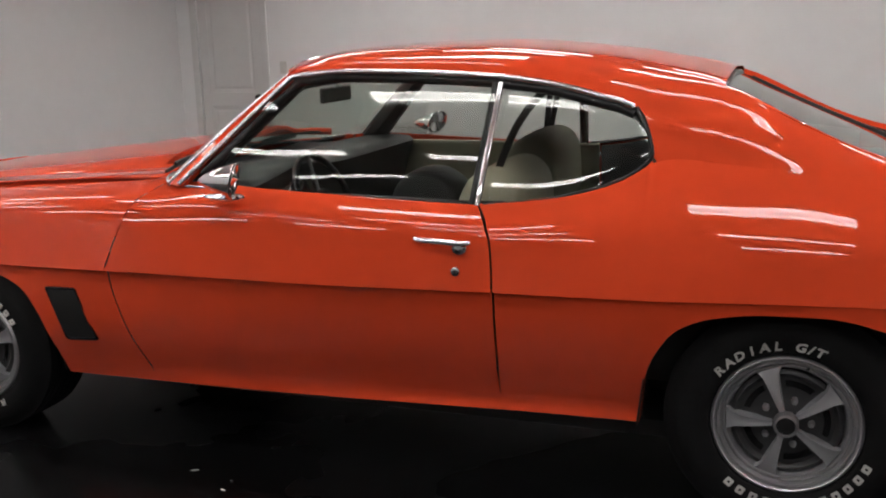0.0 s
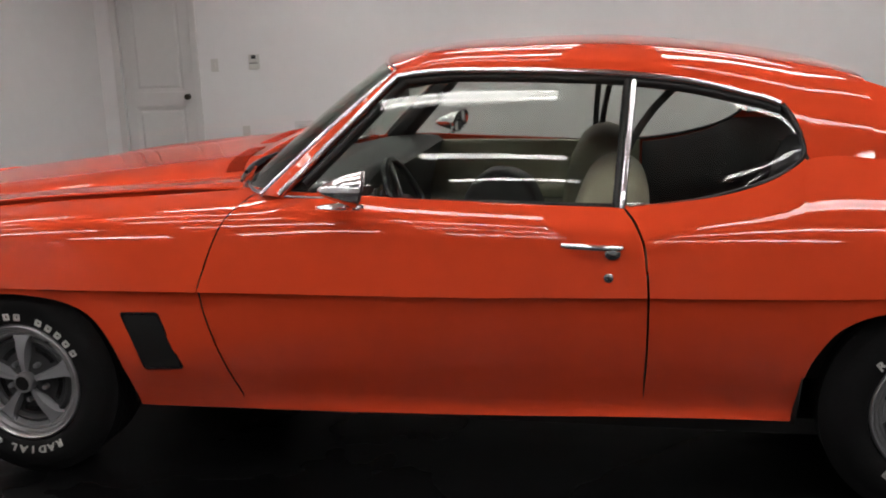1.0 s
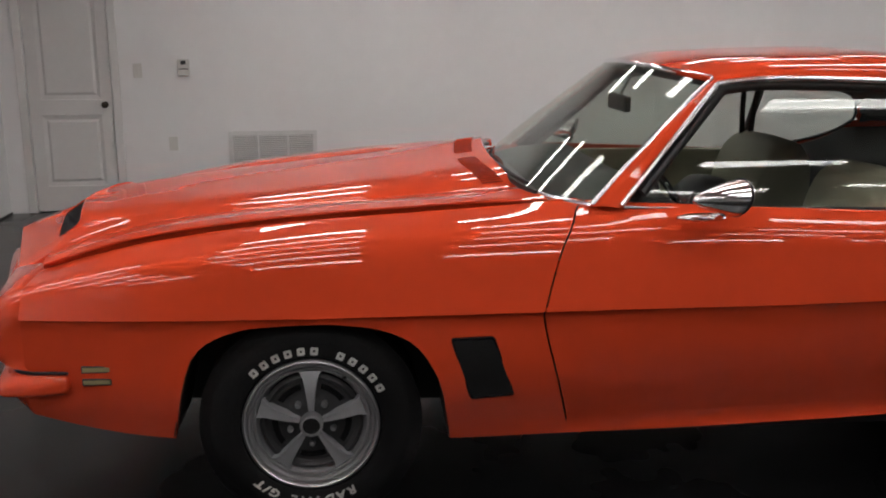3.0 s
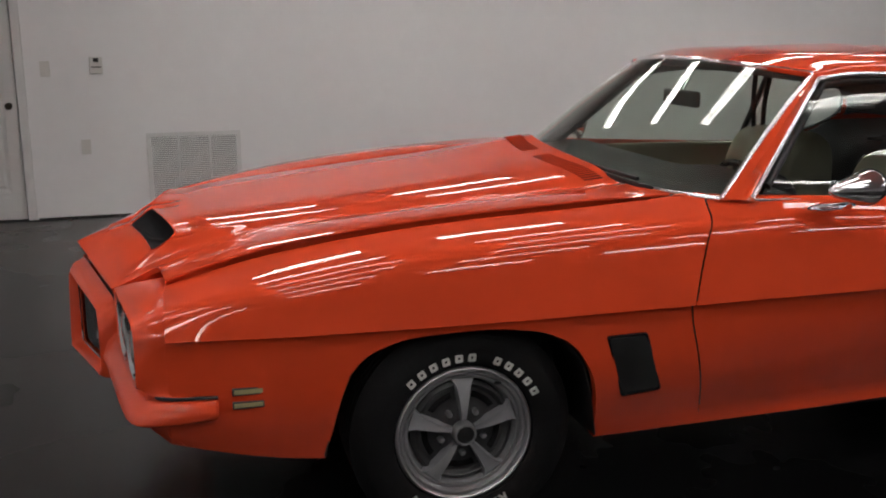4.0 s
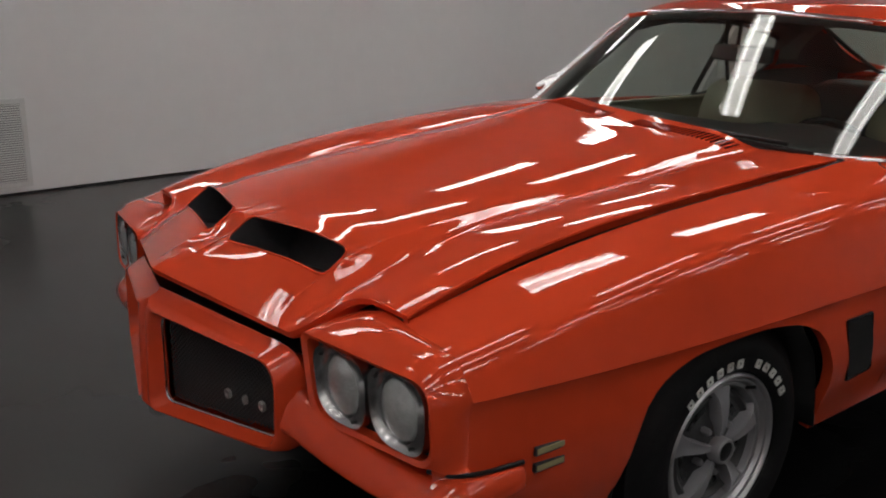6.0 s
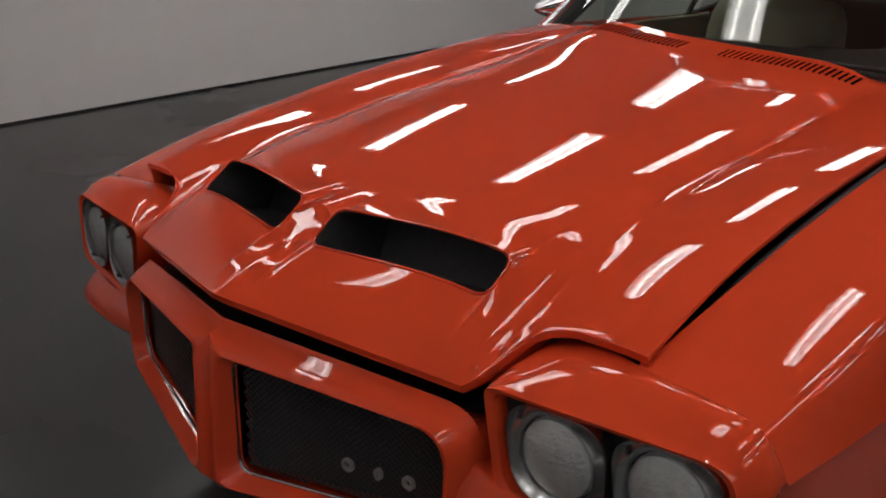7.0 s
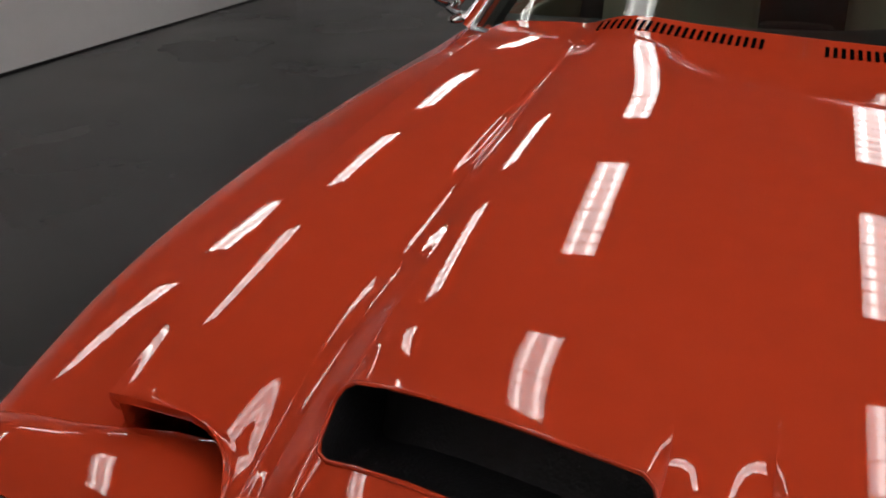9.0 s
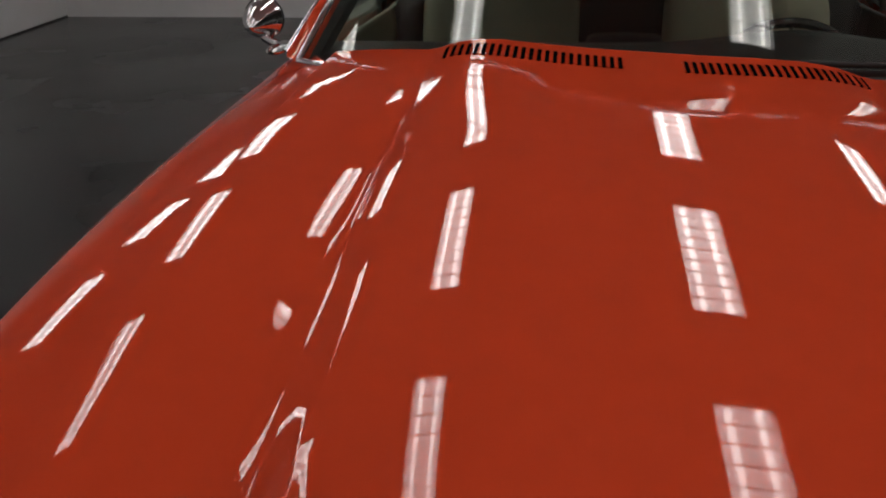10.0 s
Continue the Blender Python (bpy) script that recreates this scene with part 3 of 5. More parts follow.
# ---- hood ----
SC_IN, SC_OUT = 0.046, 0.396


def hood_front(y):
    y = abs(y)
    if y < 0.456:
        return -1.076 + 0.128 * (math.sqrt(y * y + 0.0001) - 0.01) / 0.446
    return pchip([0.456, 0.470, 0.485, 0.494, 0.502, 0.52, 0.56, 0.62, 0.685], [-0.948, -0.91, -0.868, -0.847, -0.834, -0.820, -0.807, -0.803, -0.792], y)


def raised(x, y):
    """The hood sits a little high on its far side, more so at the rear."""
    k = min(1.0, max(0.0, (x + 0.8) / 1.4))
    rear = min(1.0, max(0.0, (x - 0.15) / 0.45))
    fill = 0.017 * math.exp(-((y - 0.40) / 0.14) ** 2) - 0.006 * max(0.0, min(1.0, (y - 0.5) / 0.15))
    return (0.013 + 0.026 * math.tanh(y / 0.45)) * lerp(0.22, 1.0, k) + fill * rear * rear * (3 - 2 * rear)


def hood_front_z(y):
    a = abs(y)
    if a < 0.456:
        return lerp(0.761, 0.709, a / 0.456) + raised(-0.95, y)
    return pchip([0.456, 0.470, 0.485, 0.494, 0.502, 0.52, 0.56, 0.62, 0.685], [0.709, 0.727, 0.750, 0.763, 0.771, 0.780, 0.788, 0.788, 0.780], a) + raised(-0.85, y) + 0.016 * min(1.0, max(0.0, (y - 0.456) / 0.08))


# heights along the hood on its middle line, its fold, the crown outside the fold, and its edge
HX = np.array([-0.80, -0.6, -0.3, 0.0, 0.3, 0.45])
H_MID = np.polyfit(HX, [0.871, 0.890, 0.918, 0.945, 0.970, 0.982], 2)
H_FOLD = np.polyfit(HX, [0.825, 0.852, 0.893, 0.917, 0.938, 0.947], 3)
H_CROWN = np.polyfit(HX, [0.806, 0.852, 0.898, 0.925, 0.946, 0.955], 3)
H_EDGE = np.polyfit(HX, [0.792, 0.842, 0.893, 0.923, 0.944, 0.953], 3)


def smooth_abs(y):
    return math.sqrt(y * y + 0.0016) - 0.02


def scoop_x(y):
    return -0.892 + 0.222 * smooth_abs(y)


def hood_rear(y):
    return 0.632 + 0.102 * (abs(y) / 0.685) ** 2.6


def hood_raw(x, y):
    """Height of the hood behind the scoops."""
    y = abs(y)
    xx = min(x, 0.47)
    m, f, c, e = (np.polyval(p, xx) for p in (H_MID, H_FOLD, H_CROWN, H_EDGE))
    if y <= 0.440:
        z = m + (f - m) * (y / 0.440) ** 5
    elif y <= 0.467:
        z = f - 0.0015 * (y - 0.440) / 0.027
        z -= 0.004 * max(0.0, 1 - ((y - 0.4535) / 0.0135) ** 2) * max(0.0, min(1.0, (x + 0.75) / 0.3, (0.52 - x) / 0.1))
    else:
        t = (y - 0.467) / 0.218
        f -= 0.0015 * (1 - t)
        z = f * (1 - t) * (1 - 2 * t) + c * 4 * t * (1 - t) + e * t * (2 * t - 1)
    if x > 0.40:
        k = max(0.0, min(1.0, (y - 0.30) / 0.38))
        r = x - 0.40
        z += (1 - k) * 0.24 * r * r + max(0.0, x - 0.47) * lerp(0.03, 0.022, k)
    return z


def hood_top(x, y):
    """The hood with its fold eased, crisper towards the windshield."""
    lift = raised(x, y)
    y = abs(y)
    d = 0.004 + 0.036 * max(0.0, min(1.0, (-x - 0.05) / 0.5)) ** 1.5
    if 0.440 - d < y < 0.467 + d:
        taps = (-0.8, -0.6, -0.4, -0.2, 0.0, 0.2, 0.4, 0.6, 0.8)
        return lift + sum((1 - abs(k)) * hood_raw(x, y + k * d) for k in taps) / 5.0
    return lift + hood_raw(x, y)


def hood_line(k, y):
    """Lower (0) and upper (1) edge of the scoop step at half width y."""
    side = y
    y = abs(y)
    x1 = max(scoop_x(y), hood_front(y) + 0.02) + 0.052
    x0 = max(scoop_x(y) - 0.022, hood_front(y) + 0.015)
    z1 = hood_top(x1, side)
    drop_ = lerp(0.052, 0.014, max(0.0, min(1.0, (y - 0.395) / 0.09)))
    z0 = z1 - drop_
    r = 0.022
    q = 0.0
    if SC_IN <= y <= SC_OUT:
        d = min(y - SC_IN, SC_OUT - y)
        if d < r:
            q = (r - math.sqrt(max(r * r - (r - d) ** 2, 0))) / 0.075
    else:
        d = max(y - SC_OUT, SC_IN - y)
        q = 0.293 * max(0.0, 1 - d / 0.046) ** 2
    if k == 0:
        return lerp(x0, x1, q), lerp(z0, z1, q)
    return lerp(x1, x0, q), lerp(z1, z0, q)


def outside(y):
    t = max(0.0, min(1.0, (abs(y) - SC_OUT) / 0.065))
    return t * t * (3 - 2 * t)


def hood_outer(x, y):
    """The hood outside the scoops, bent down smoothly to its front edge."""
    xf = hood_front(y)
    u = min(max((x - xf) / 0.34, 0), 1)
    return hood_top(x, y) + (hood_front_z(y) - hood_top(xf, y)) * (1 - u) ** 2 * (1 + 0.8 * u)


def hood():
    half = [0.0, 0.008, 0.016, 0.024, 0.032, 0.039, 0.0455, SC_IN, 0.0472, 0.0492, 0.0525, 0.057, 0.063, 0.071, 0.085, 0.1, 0.15, 0.2, 0.25, 0.3, 0.345, 0.368, 0.377, 0.383, 0.388, 0.3915, 0.3942, SC_OUT, 0.3965, 0.405, 0.415, 0.428, 0.435, 0.4385, 0.4405, 0.4435, 0.448, 0.4535, 0.459, 0.4635, 0.4665, 0.4685, 0.4715, 0.478, 0.485, 0.490, 0.494, 0.498, 0.502, 0.510, 0.52, 0.535, 0.56, 0.59, 0.62, 0.648, 0.665, 0.672, 0.677]
    ys = [-y for y in half[:0:-1]] + half
    rows = []
    for j in range(14):
        t = j / 13
        row = []
        for y in ys:
            x0, z0 = hood_front(y), hood_front_z(y)
            x1, z1 = hood_line(0, y)
            x = lerp(x0, x1, t)
            row.append((x, y, lerp(lerp(z0, z1, t) + 0.006 * math.sin(math.pi * t), hood_outer(x, y), outside(y))))
        rows.append(row)
    i_scoop = len(rows) - 1
    rows.append([(hood_line(1, y)[0], y, lerp(hood_line(1, y)[1], hood_outer(hood_line(1, y)[0], y), outside(y))) for y in ys])
    ts = list(np.linspace(0, 1, 46))[1:]
    for t in ts:
        row = []
        for y in ys:
            xa, za = hood_line(1, y)
            x = lerp(xa, hood_rear(y), t)
            z = hood_top(x, y)
            if t < 0.08:
                z = lerp(za, z, t / 0.08)
            z = lerp(z, hood_outer(x, y), outside(y))
            row.append((x, y, z))
        rows.append(row)
    # the pressing runs evenly past the scoops' outer ends
    n_, m_ = len(rows), len(ys)
    X, Z = np.array([[p[0] for p in r] for r in rows]), np.array([[p[2] for p in r] for r in rows])
    ya = np.array(ys)
    near = np.clip((np.abs(ya) - 0.402) / 0.02, 0, 1) * np.clip((0.60 - np.abs(ya)) / 0.06, 0, 1)
    hy = np.diff(ya)
    for _ in range(60):
        ly = Z.copy()
        ly[:, 1:-1] = (Z[:, :-2] * hy[1:] + Z[:, 2:] * hy[:-1]) / (hy[1:] + hy[:-1])
        ha, hb = np.maximum(X[1:-1] - X[:-2], 1e-4), np.maximum(X[2:] - X[1:-1], 1e-4)
        lx = Z.copy()
        lx[1:-1] = (Z[:-2] * hb + Z[2:] * ha) / (ha + hb)
        k = near[None, :] * np.clip(np.maximum((-0.12 - X) / 0.3, (X - 0.22) / 0.2), 0, 1) * 0.5
        k[:3] = 0
        Z += k * (0.5 * (lx + ly) - Z)
    rows = [[(p[0], p[1], float(Z[i, j])) for j, p in enumerate(r)] for i, r in enumerate(rows)]

    # turned-down edges all round
    def drop(row, dx, dz):
        return [(x + dx, y, z + dz) for x, y, z in row]
    rows = [drop(rows[0], 0.06, -0.020), drop(rows[0], 0.012, -0.016), drop(rows[0], 0.004, -0.014), drop(rows[0], 0.0005, -0.004)] + rows + [drop(rows[-1], 0.006, -0.006), drop(rows[-1], 0.006, -0.02)]
    i_scoop += 4
    for r in rows:
        a, b = r[0], r[-1]
        for dy, dz in ((0.0015, -0.005), (-0.002, -0.009), (-0.012, -0.012), (-0.016, -0.030)):
            r.insert(0, (a[0], a[1] - dy, a[2] + dz))
            r.append((b[0], b[1] + dy, b[2] + dz))
    yc = [r[1] for r in rows[i_scoop]]

    def skip(i, j):
        return i == i_scoop and SC_IN - 1e-6 <= min(abs(yc[j]), abs(yc[j + 1])) and max(abs(yc[j]), abs(yc[j + 1])) <= SC_OUT + 1e-6 and yc[j] * yc[j + 1] > 0
    h = sheet("hood", rows, PAINT, car, "orange-red hood with twin scoops, raised at its front edge", (0, 0, 1), sharp=30, skip=skip)
    # dark ducts behind the scoop openings
    for sgn in (-1, 1):
        loops = []
        yy = [SC_IN + 0.0002, 0.0492, 0.0525, 0.063, 0.1, 0.16, 0.22, 0.28, 0.34, 0.377, 0.388, 0.392, SC_OUT - 0.0002]
        for dx, dzf, dzt in ((-0.001, -0.0015, -0.0015), (0.012, -0.022, -0.006), (0.05, -0.055, -0.010), (0.16, -0.075, -0.016)):
            low, top = [], []
            for y in yy:
                x0, z0 = hood_line(0, sgn * y)
                x1, z1 = hood_line(1, sgn * y)
                low.append((x0 + dx, sgn * y, z0 + dzf))
                top.append((x1 + max(dx, 0), sgn * y, z1 + dzt))
            loops.append(low + top[::-1])
        n = len(loops[0])
        mk("scoop_duct", [p for l in loops for p in l], grid_faces(len(loops), n, True) + [tuple((len(loops) - 1) * n + k for k in range(n))], DUCT, h, "black plastic scoop duct", sharp=35)
        # thin painted return round the opening
        rim = []
        for y in yy:
            x0, z0 = hood_line(0, sgn * y)
            rim.append((x0, sgn * y, z0 + 0.001))
        for y in yy[::-1]:
            x1, z1 = hood_line(1, sgn * y)
            rim.append((x1, sgn * y, z1 + 0.001))
        tube_path("scoop_lip", rim, 0.0028, PAINT, h, closed=True, sides=6)
    # added black strips that darken the gaps beside the hood like shade
    for sgn in (-1, 1):
        tube_path("hood_gap_shade", [(x, sgn * 0.682, section(x)[0][1] - 0.012) for x in np.linspace(-0.74, 0.74, 40)], 0.008, BLACK, h, "black strip standing in for shade in the hood gap", sides=6)
    # cowl louvres: hood left uncut, raised black plates stand in for the slots' shade
    first = lip = None
    for sgn in (-1, 1):
        for i in range(23):
            y = sgn * (0.064 + i * (0.412 - 0.064) / 22)
            xc = 0.546 + 0.050 * (abs(y) / 0.41) ** 2
            z0, z1 = hood_top(xc - 0.026, y), hood_top(xc + 0.026, y)
            ang, side = math.atan2(z1 - z0, 0.052), math.atan2(hood_top(xc, y + 0.01) - hood_top(xc, y - 0.01), 0.02)
            if first is None:
                pts = []
                for cx, sg in ((0.031, 1), (-0.031, -1)):
                    for a in np.linspace(-math.pi / 2, math.pi / 2, 5):
                        pts.append((cx + sg * 0.0042 * math.cos(a), sg * 0.0042 * math.sin(a)))
                v = [(x, y_, 0.0018) for x, y_ in pts] + [(x, y_, -0.006) for x, y_ in pts]
                m_ = len(pts)
                first = o = mk("louvre_shade", v, grid_faces(2, m_, True) + [tuple(range(m_))], SLOTBLACK, h, smooth=False, out=(0, 0, 1))
            else:
                o = new("louvre_shade", first.data)
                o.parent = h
            # painted lips added to hide the black plates from low angles
            if lip is None:
                v, f = [], []
                for e in (-0.0050, 0.0050):
                    b = len(v)
                    v += [(cx, e + d, z) for cx in (-0.033, 0.033) for d, z in ((-0.0011, -0.006), (-0.0007, 0.0026), (0.0007, 0.0026), (0.0011, -0.006))]
                    f += [(b + k, b + k + 1, b + k + 5, b + k + 4) for k in range(3)] + [(b, b + 1, b + 2, b + 3), (b + 4, b + 5, b + 6, b + 7)]
                p = lip = mk("louvre_lip", v, f, PAINT, h, smooth=False)
            else:
                p = new("louvre_lip", lip.data)
                p.parent = h
            o.matrix_basis = p.matrix_basis = Matrix.Translation((xc, y, (z0 + z1) / 2)) @ Matrix.Rotation(-ang, 4, "Y") @ Matrix.Rotation(side, 4, "X")
    return h


# ---- nose: grille surrounds, headlamp housings, bumper blade ----
def nose_x(y):
    return -1.122 + 0.30 * (math.sqrt(y * y + 0.003) - 0.055)


def rounded_quad(c, radius, n=5):
    """Points round a quad with rounded corners."""
    out = []
    rs = radius if isinstance(radius, tuple) else (radius,) * 4
    c = [Vector((*p, 0)) for p in c]
    for i, p in enumerate(c):
        r = rs[i]
        a, b = (c[i - 1] - p).normalized(), (c[(i + 1) % 4] - p).normalized()
        for t in np.linspace(0, 1, n):
            q0, q1 = p + a * r, p + b * r
            out.append(tuple((q0.lerp(p, t)).lerp(p.lerp(q1, t), t))[:2])
    return out


def grille_surround(sgn):
    """One side of the body-coloured nose: a rounded ring round the mesh grille."""
    radii = (0.001, 0.07, 0.05, 0.001)
    outer = rounded_quad([(0.0, 0.714), (0.486, 0.668), (0.478, 0.428), (0.0, 0.398)], radii, 9)
    shoulder_ = rounded_quad([(0.0, 0.706), (0.483, 0.661), (0.477, 0.426), (0.0, 0.398)], radii, 9)
    front = rounded_quad([(0.0, 0.692), (0.476, 0.650), (0.470, 0.430), (0.0, 0.403)], radii, 9)
    face = rounded_quad([(0.018, 0.680), (0.470, 0.644), (0.463, 0.436), (0.018, 0.411)], (0.02, 0.065, 0.05, 0.02), 9)
    rim = rounded_quad([(0.034, 0.668), (0.460, 0.638), (0.454, 0.445), (0.034, 0.422)], (0.035, 0.06, 0.045, 0.035), 9)
    inner = rounded_quad([(0.046, 0.657), (0.448, 0.630), (0.442, 0.456), (0.046, 0.435)], (0.03, 0.05, 0.04, 0.03), 9)
    n = len(outer)

    def lean(y, z):
        return nose_x(y) + 2.2 * max(0.0, z - 0.60) ** 2
    loops = [[(nose_x(y) + 0.15, sgn * y * 0.99, lerp(z, 0.55, 0.45)) for y, z in outer],
             [(nose_x(y) + 0.066, sgn * y, z - (0.012 if z > 0.55 else -0.004)) for y, z in outer],
             [(nose_x(y) + 0.060, sgn * y, z) for y, z in outer], [(lean(y, z) + 0.036, sgn * y, z) for y, z in shoulder_],
             [(lean(y, z) + 0.014, sgn * y, z) for y, z in front], [(lean(y, z) + 0.003, sgn * y, z) for y, z in face],
             [(lean(y, z) + 0.002, sgn * lerp(y, a, 0.6), lerp(z, b, 0.6)) for (y, z), (a, b) in zip(face, rim)],
             [(lean(y, z) + 0.009, sgn * y, z) for y, z in rim], [(nose_x(y) + 0.044, sgn * y, z) for y, z in inner]]
    s = mk("grille_surround", [p for l in loops for p in l], grid_faces(len(loops), n, True), PAINT, car, "body-coloured ring round the grille", sharp=50)
    # bright inner bead, dark back plate and woven mesh bars
    tube_path("grille_bead", [(nose_x(y) + 0.037, sgn * y, z) for y, z in inner], 0.0035, DULLCHROME, s, closed=True, sides=6)
    back = [(nose_x(y) + 0.070, sgn * y, z) for y, z in inner]
    mk("grille_back", back, [tuple(range(n))], BLACK, s, out=(-1, 0, 0))
    bars_v, bars_f = [], []
    y0, y1, z0, z1 = 0.048, 0.444, 0.436, 0.656
    step = 0.012
    for slope in (1, -1):
        k = y0 - (z1 - z0)
        while k < y1 + (z1 - z0):
            pts = []
            for i in range(30):
                z = lerp(z0, z1, i / 29)
                y = k + (z - z0) if slope > 0 else k + (z1 - z)
                top = lerp(0.655, 0.628, (y - y0) / (y1 - y0))
                bot = lerp(0.437, 0.457, (y - y0) / (y1 - y0))
                if y0 + 0.002 < y < y1 - 0.002 and bot < z < top:
                    pts.append((y, z))
            if len(pts) > 1:
                (ya, za), (yb, zb) = pts[0], pts[-1]
                b = len(bars_v)
                for yy, zz in ((ya, za), (yb, zb)):
                    for d, e in ((-0.0011, 0), (0.0011, 0), (0.0011, 0.003), (-0.0011, 0.003)):
                        bars_v.append((nose_x(yy) + 0.050 + e + (0.001 if slope > 0 else 0), sgn * (yy + d), zz - slope * d))
                bars_f += [(b, b + 1, b + 5, b + 4), (b + 1, b + 2, b + 6, b + 5), (b + 2, b + 3, b + 7, b + 6), (b + 3, b, b + 4, b + 7)]
            k += step
    tagged(mk("grille_mesh", bars_v, bars_f, DARKGREY, s, "fine dark diagonal grille mesh", smooth=False), kind="stuff")
    if sgn < 0:
        # three plain raised marks on the mesh where the maker's letters are
        for y, w in ((0.262, 0.024), (0.318, 0.016), (0.372, 0.024)):
            x = nose_x(y) + 0.041
            o, i = (rounded_quad([(y - k, 0.512 + q), (y + k, 0.512 + q), (y + k, 0.512 - q), (y - k, 0.512 - q)], q * 0.9, 4) for k, q in ((w / 2, 0.011), (w / 2 - 0.004, 0.007)))
            v = [(x + 0.008, -p, q) for p, q in o] + [(x, -p, q) for p, q in o] + [(x, -p, q) for p, q in i] + [(x + 0.008, -p, q) for p, q in i]
            mk("grille_mark", v, grid_faces(4, len(o), True), MARKGREY, s, "plain pale raised mark", smooth=False)
    return s


def headlamp_housing(sgn):
    """The body-coloured housing with a pair of round sealed lamps in bright bezels."""
    def fx(y):
        return -0.932 + 0.165 * (y - 0.53)
    outer = rounded_quad([(0.490, 0.722), (0.872, 0.712), (0.884, 0.536), (0.520, 0.532)], (0.022, 0.05, 0.05, 0.05), 9)
    sec = section(-0.80)
    back = [tuple(catmull([(0.478, 0.64), (0.479, 0.705), (0.502, 0.744), (0.600, 0.766)], u)) for u in np.linspace(0, 3, 9)]
    back += [tuple(body_pt(0, q, sec)) for q in np.linspace(0.35, 4.2, 9)]
    back += [tuple(body_pt(0, q, sec)) for q in np.linspace(4.8, 6.0, 6)] + [(0.90, 0.523), (0.88, 0.521), (0.86, 0.520)]
    back += [tuple(catmull([(0.62, 0.52), (0.56, 0.52), (0.535, 0.53), (0.525, 0.57)], u)) for u in np.linspace(0, 3, 9)]
    bez = []
    for cy in (0.607, 0.775):
        bez.append([(cy - 0.084, 0.712), (cy + 0.084, 0.708), (cy + 0.086, 0.546), (cy - 0.06, 0.552)])
    n = len(outer)
    def bx(y):
        return -0.8006 + max(0.0, (0.655 - y) * 0.24)
    loops = [[(bx(y) + 0.012, sgn * (y - 0.006), z - 0.008) for y, z in back], [(bx(y), sgn * y, z) for y, z in back],
             [(lerp(fx(oy), bx(y), 0.66), sgn * lerp(oy, y, 0.90), lerp(oz, z, 0.88)) for (oy, oz), (y, z) in zip(outer, back)],
             [(lerp(fx(oy), bx(y), 0.33), sgn * lerp(oy, y, 0.66), lerp(oz, z, 0.62)) for (oy, oz), (y, z) in zip(outer, back)],
             [(fx(oy) + 0.012, sgn * lerp(oy, y, 0.28), lerp(oz, z, 0.25)) for (oy, oz), (y, z) in zip(outer, back)],
             [(fx(y) - 0.004, sgn * y, z) for y, z in outer],
             [(fx(lerp(y, 0.69, 0.06)) + 0.002, sgn * lerp(y, 0.69, 0.06), lerp(z, 0.63, 0.1)) for y, z in outer],
             [(fx(lerp(y, 0.69, 0.08)) + 0.03, sgn * lerp(y, 0.69, 0.08), lerp(z, 0.63, 0.12)) for y, z in outer]]
    hs = mk("headlamp_housing", [p for l in loops for p in l], grid_faces(len(loops), n, True), PAINT, car, "", sharp=45)
    mk("lamp_backing", [(fx(y) + 0.028, sgn * y, z) for y, z in [(lerp(y, 0.69, 0.03), lerp(z, 0.63, 0.04)) for y, z in outer]], [tuple(range(n))], BLACK, hs, out=(-1, 0, 0))
    for cy, q in zip((0.607, 0.775), bez):
        cz = 0.629
        sq = rounded_quad(q, 0.06, 8)
        m = len(sq)
        ring = []
        for k in range(m):
            y, z = sq[k]
            a = math.atan2(z - cz, y - cy)
            ring.append((a, y, z))
        l0 = [(fx(y) + 0.026, sgn * y, z) for _, y, z in ring]
        l1 = [(fx(y) - 0.002, sgn * y, z) for _, y, z in ring]
        l2 = [(fx(y) + 0.002, sgn * lerp(y, cy + 0.069 * math.cos(a), 0.35), lerp(z, cz + 0.069 * math.sin(a), 0.35)) for a, y, z in ring]
        l3 = [(fx(cy) + 0.008, sgn * (cy + 0.069 * math.cos(a)), cz + 0.069 * math.sin(a)) for a, _, _ in ring]
        l4 = [(fx(cy) + 0.022, sgn * (cy + 0.066 * math.cos(a)), cz + 0.066 * math.sin(a)) for a, _, _ in ring]
        mk("lamp_bezel", [p for l in (l0, l1, l2, l3, l4) for p in l], grid_faces(5, m, True), DULLCHROME, hs, "dull bright lamp bezel", sharp=50)
        rows = []
        for r, d in ((0.066, 0.018), (0.062, 0.010), (0.045, 0.003), (0.022, -0.001), (0.001, -0.002)):
            rows.append([(fx(cy) + d, sgn * (cy + r * math.cos(a)), cz + r * math.sin(a)) for a in np.linspace(0, 2 * math.pi, 24, endpoint=False)])
        sheet("headlamp", rows, LAMPGLASS, hs, "round clear headlamp lens", close=True, out=(-1, 0, 0))
        for a in (2.3, -1.0):
            y, z = cy + 0.082 * math.cos(a), cz + 0.078 * math.sin(a)
            rows = [[(fx(y) - d, sgn * (y + r * math.cos(b)), z + r * math.sin(b)) for b in np.linspace(0, 2 * math.pi, 8, endpoint=False)] for d, r in ((-0.004, 0.004), (0.003, 0.004), (0.004, 0.0003))]
            sheet("bezel_screw", rows, BLACK, hs, close=True)


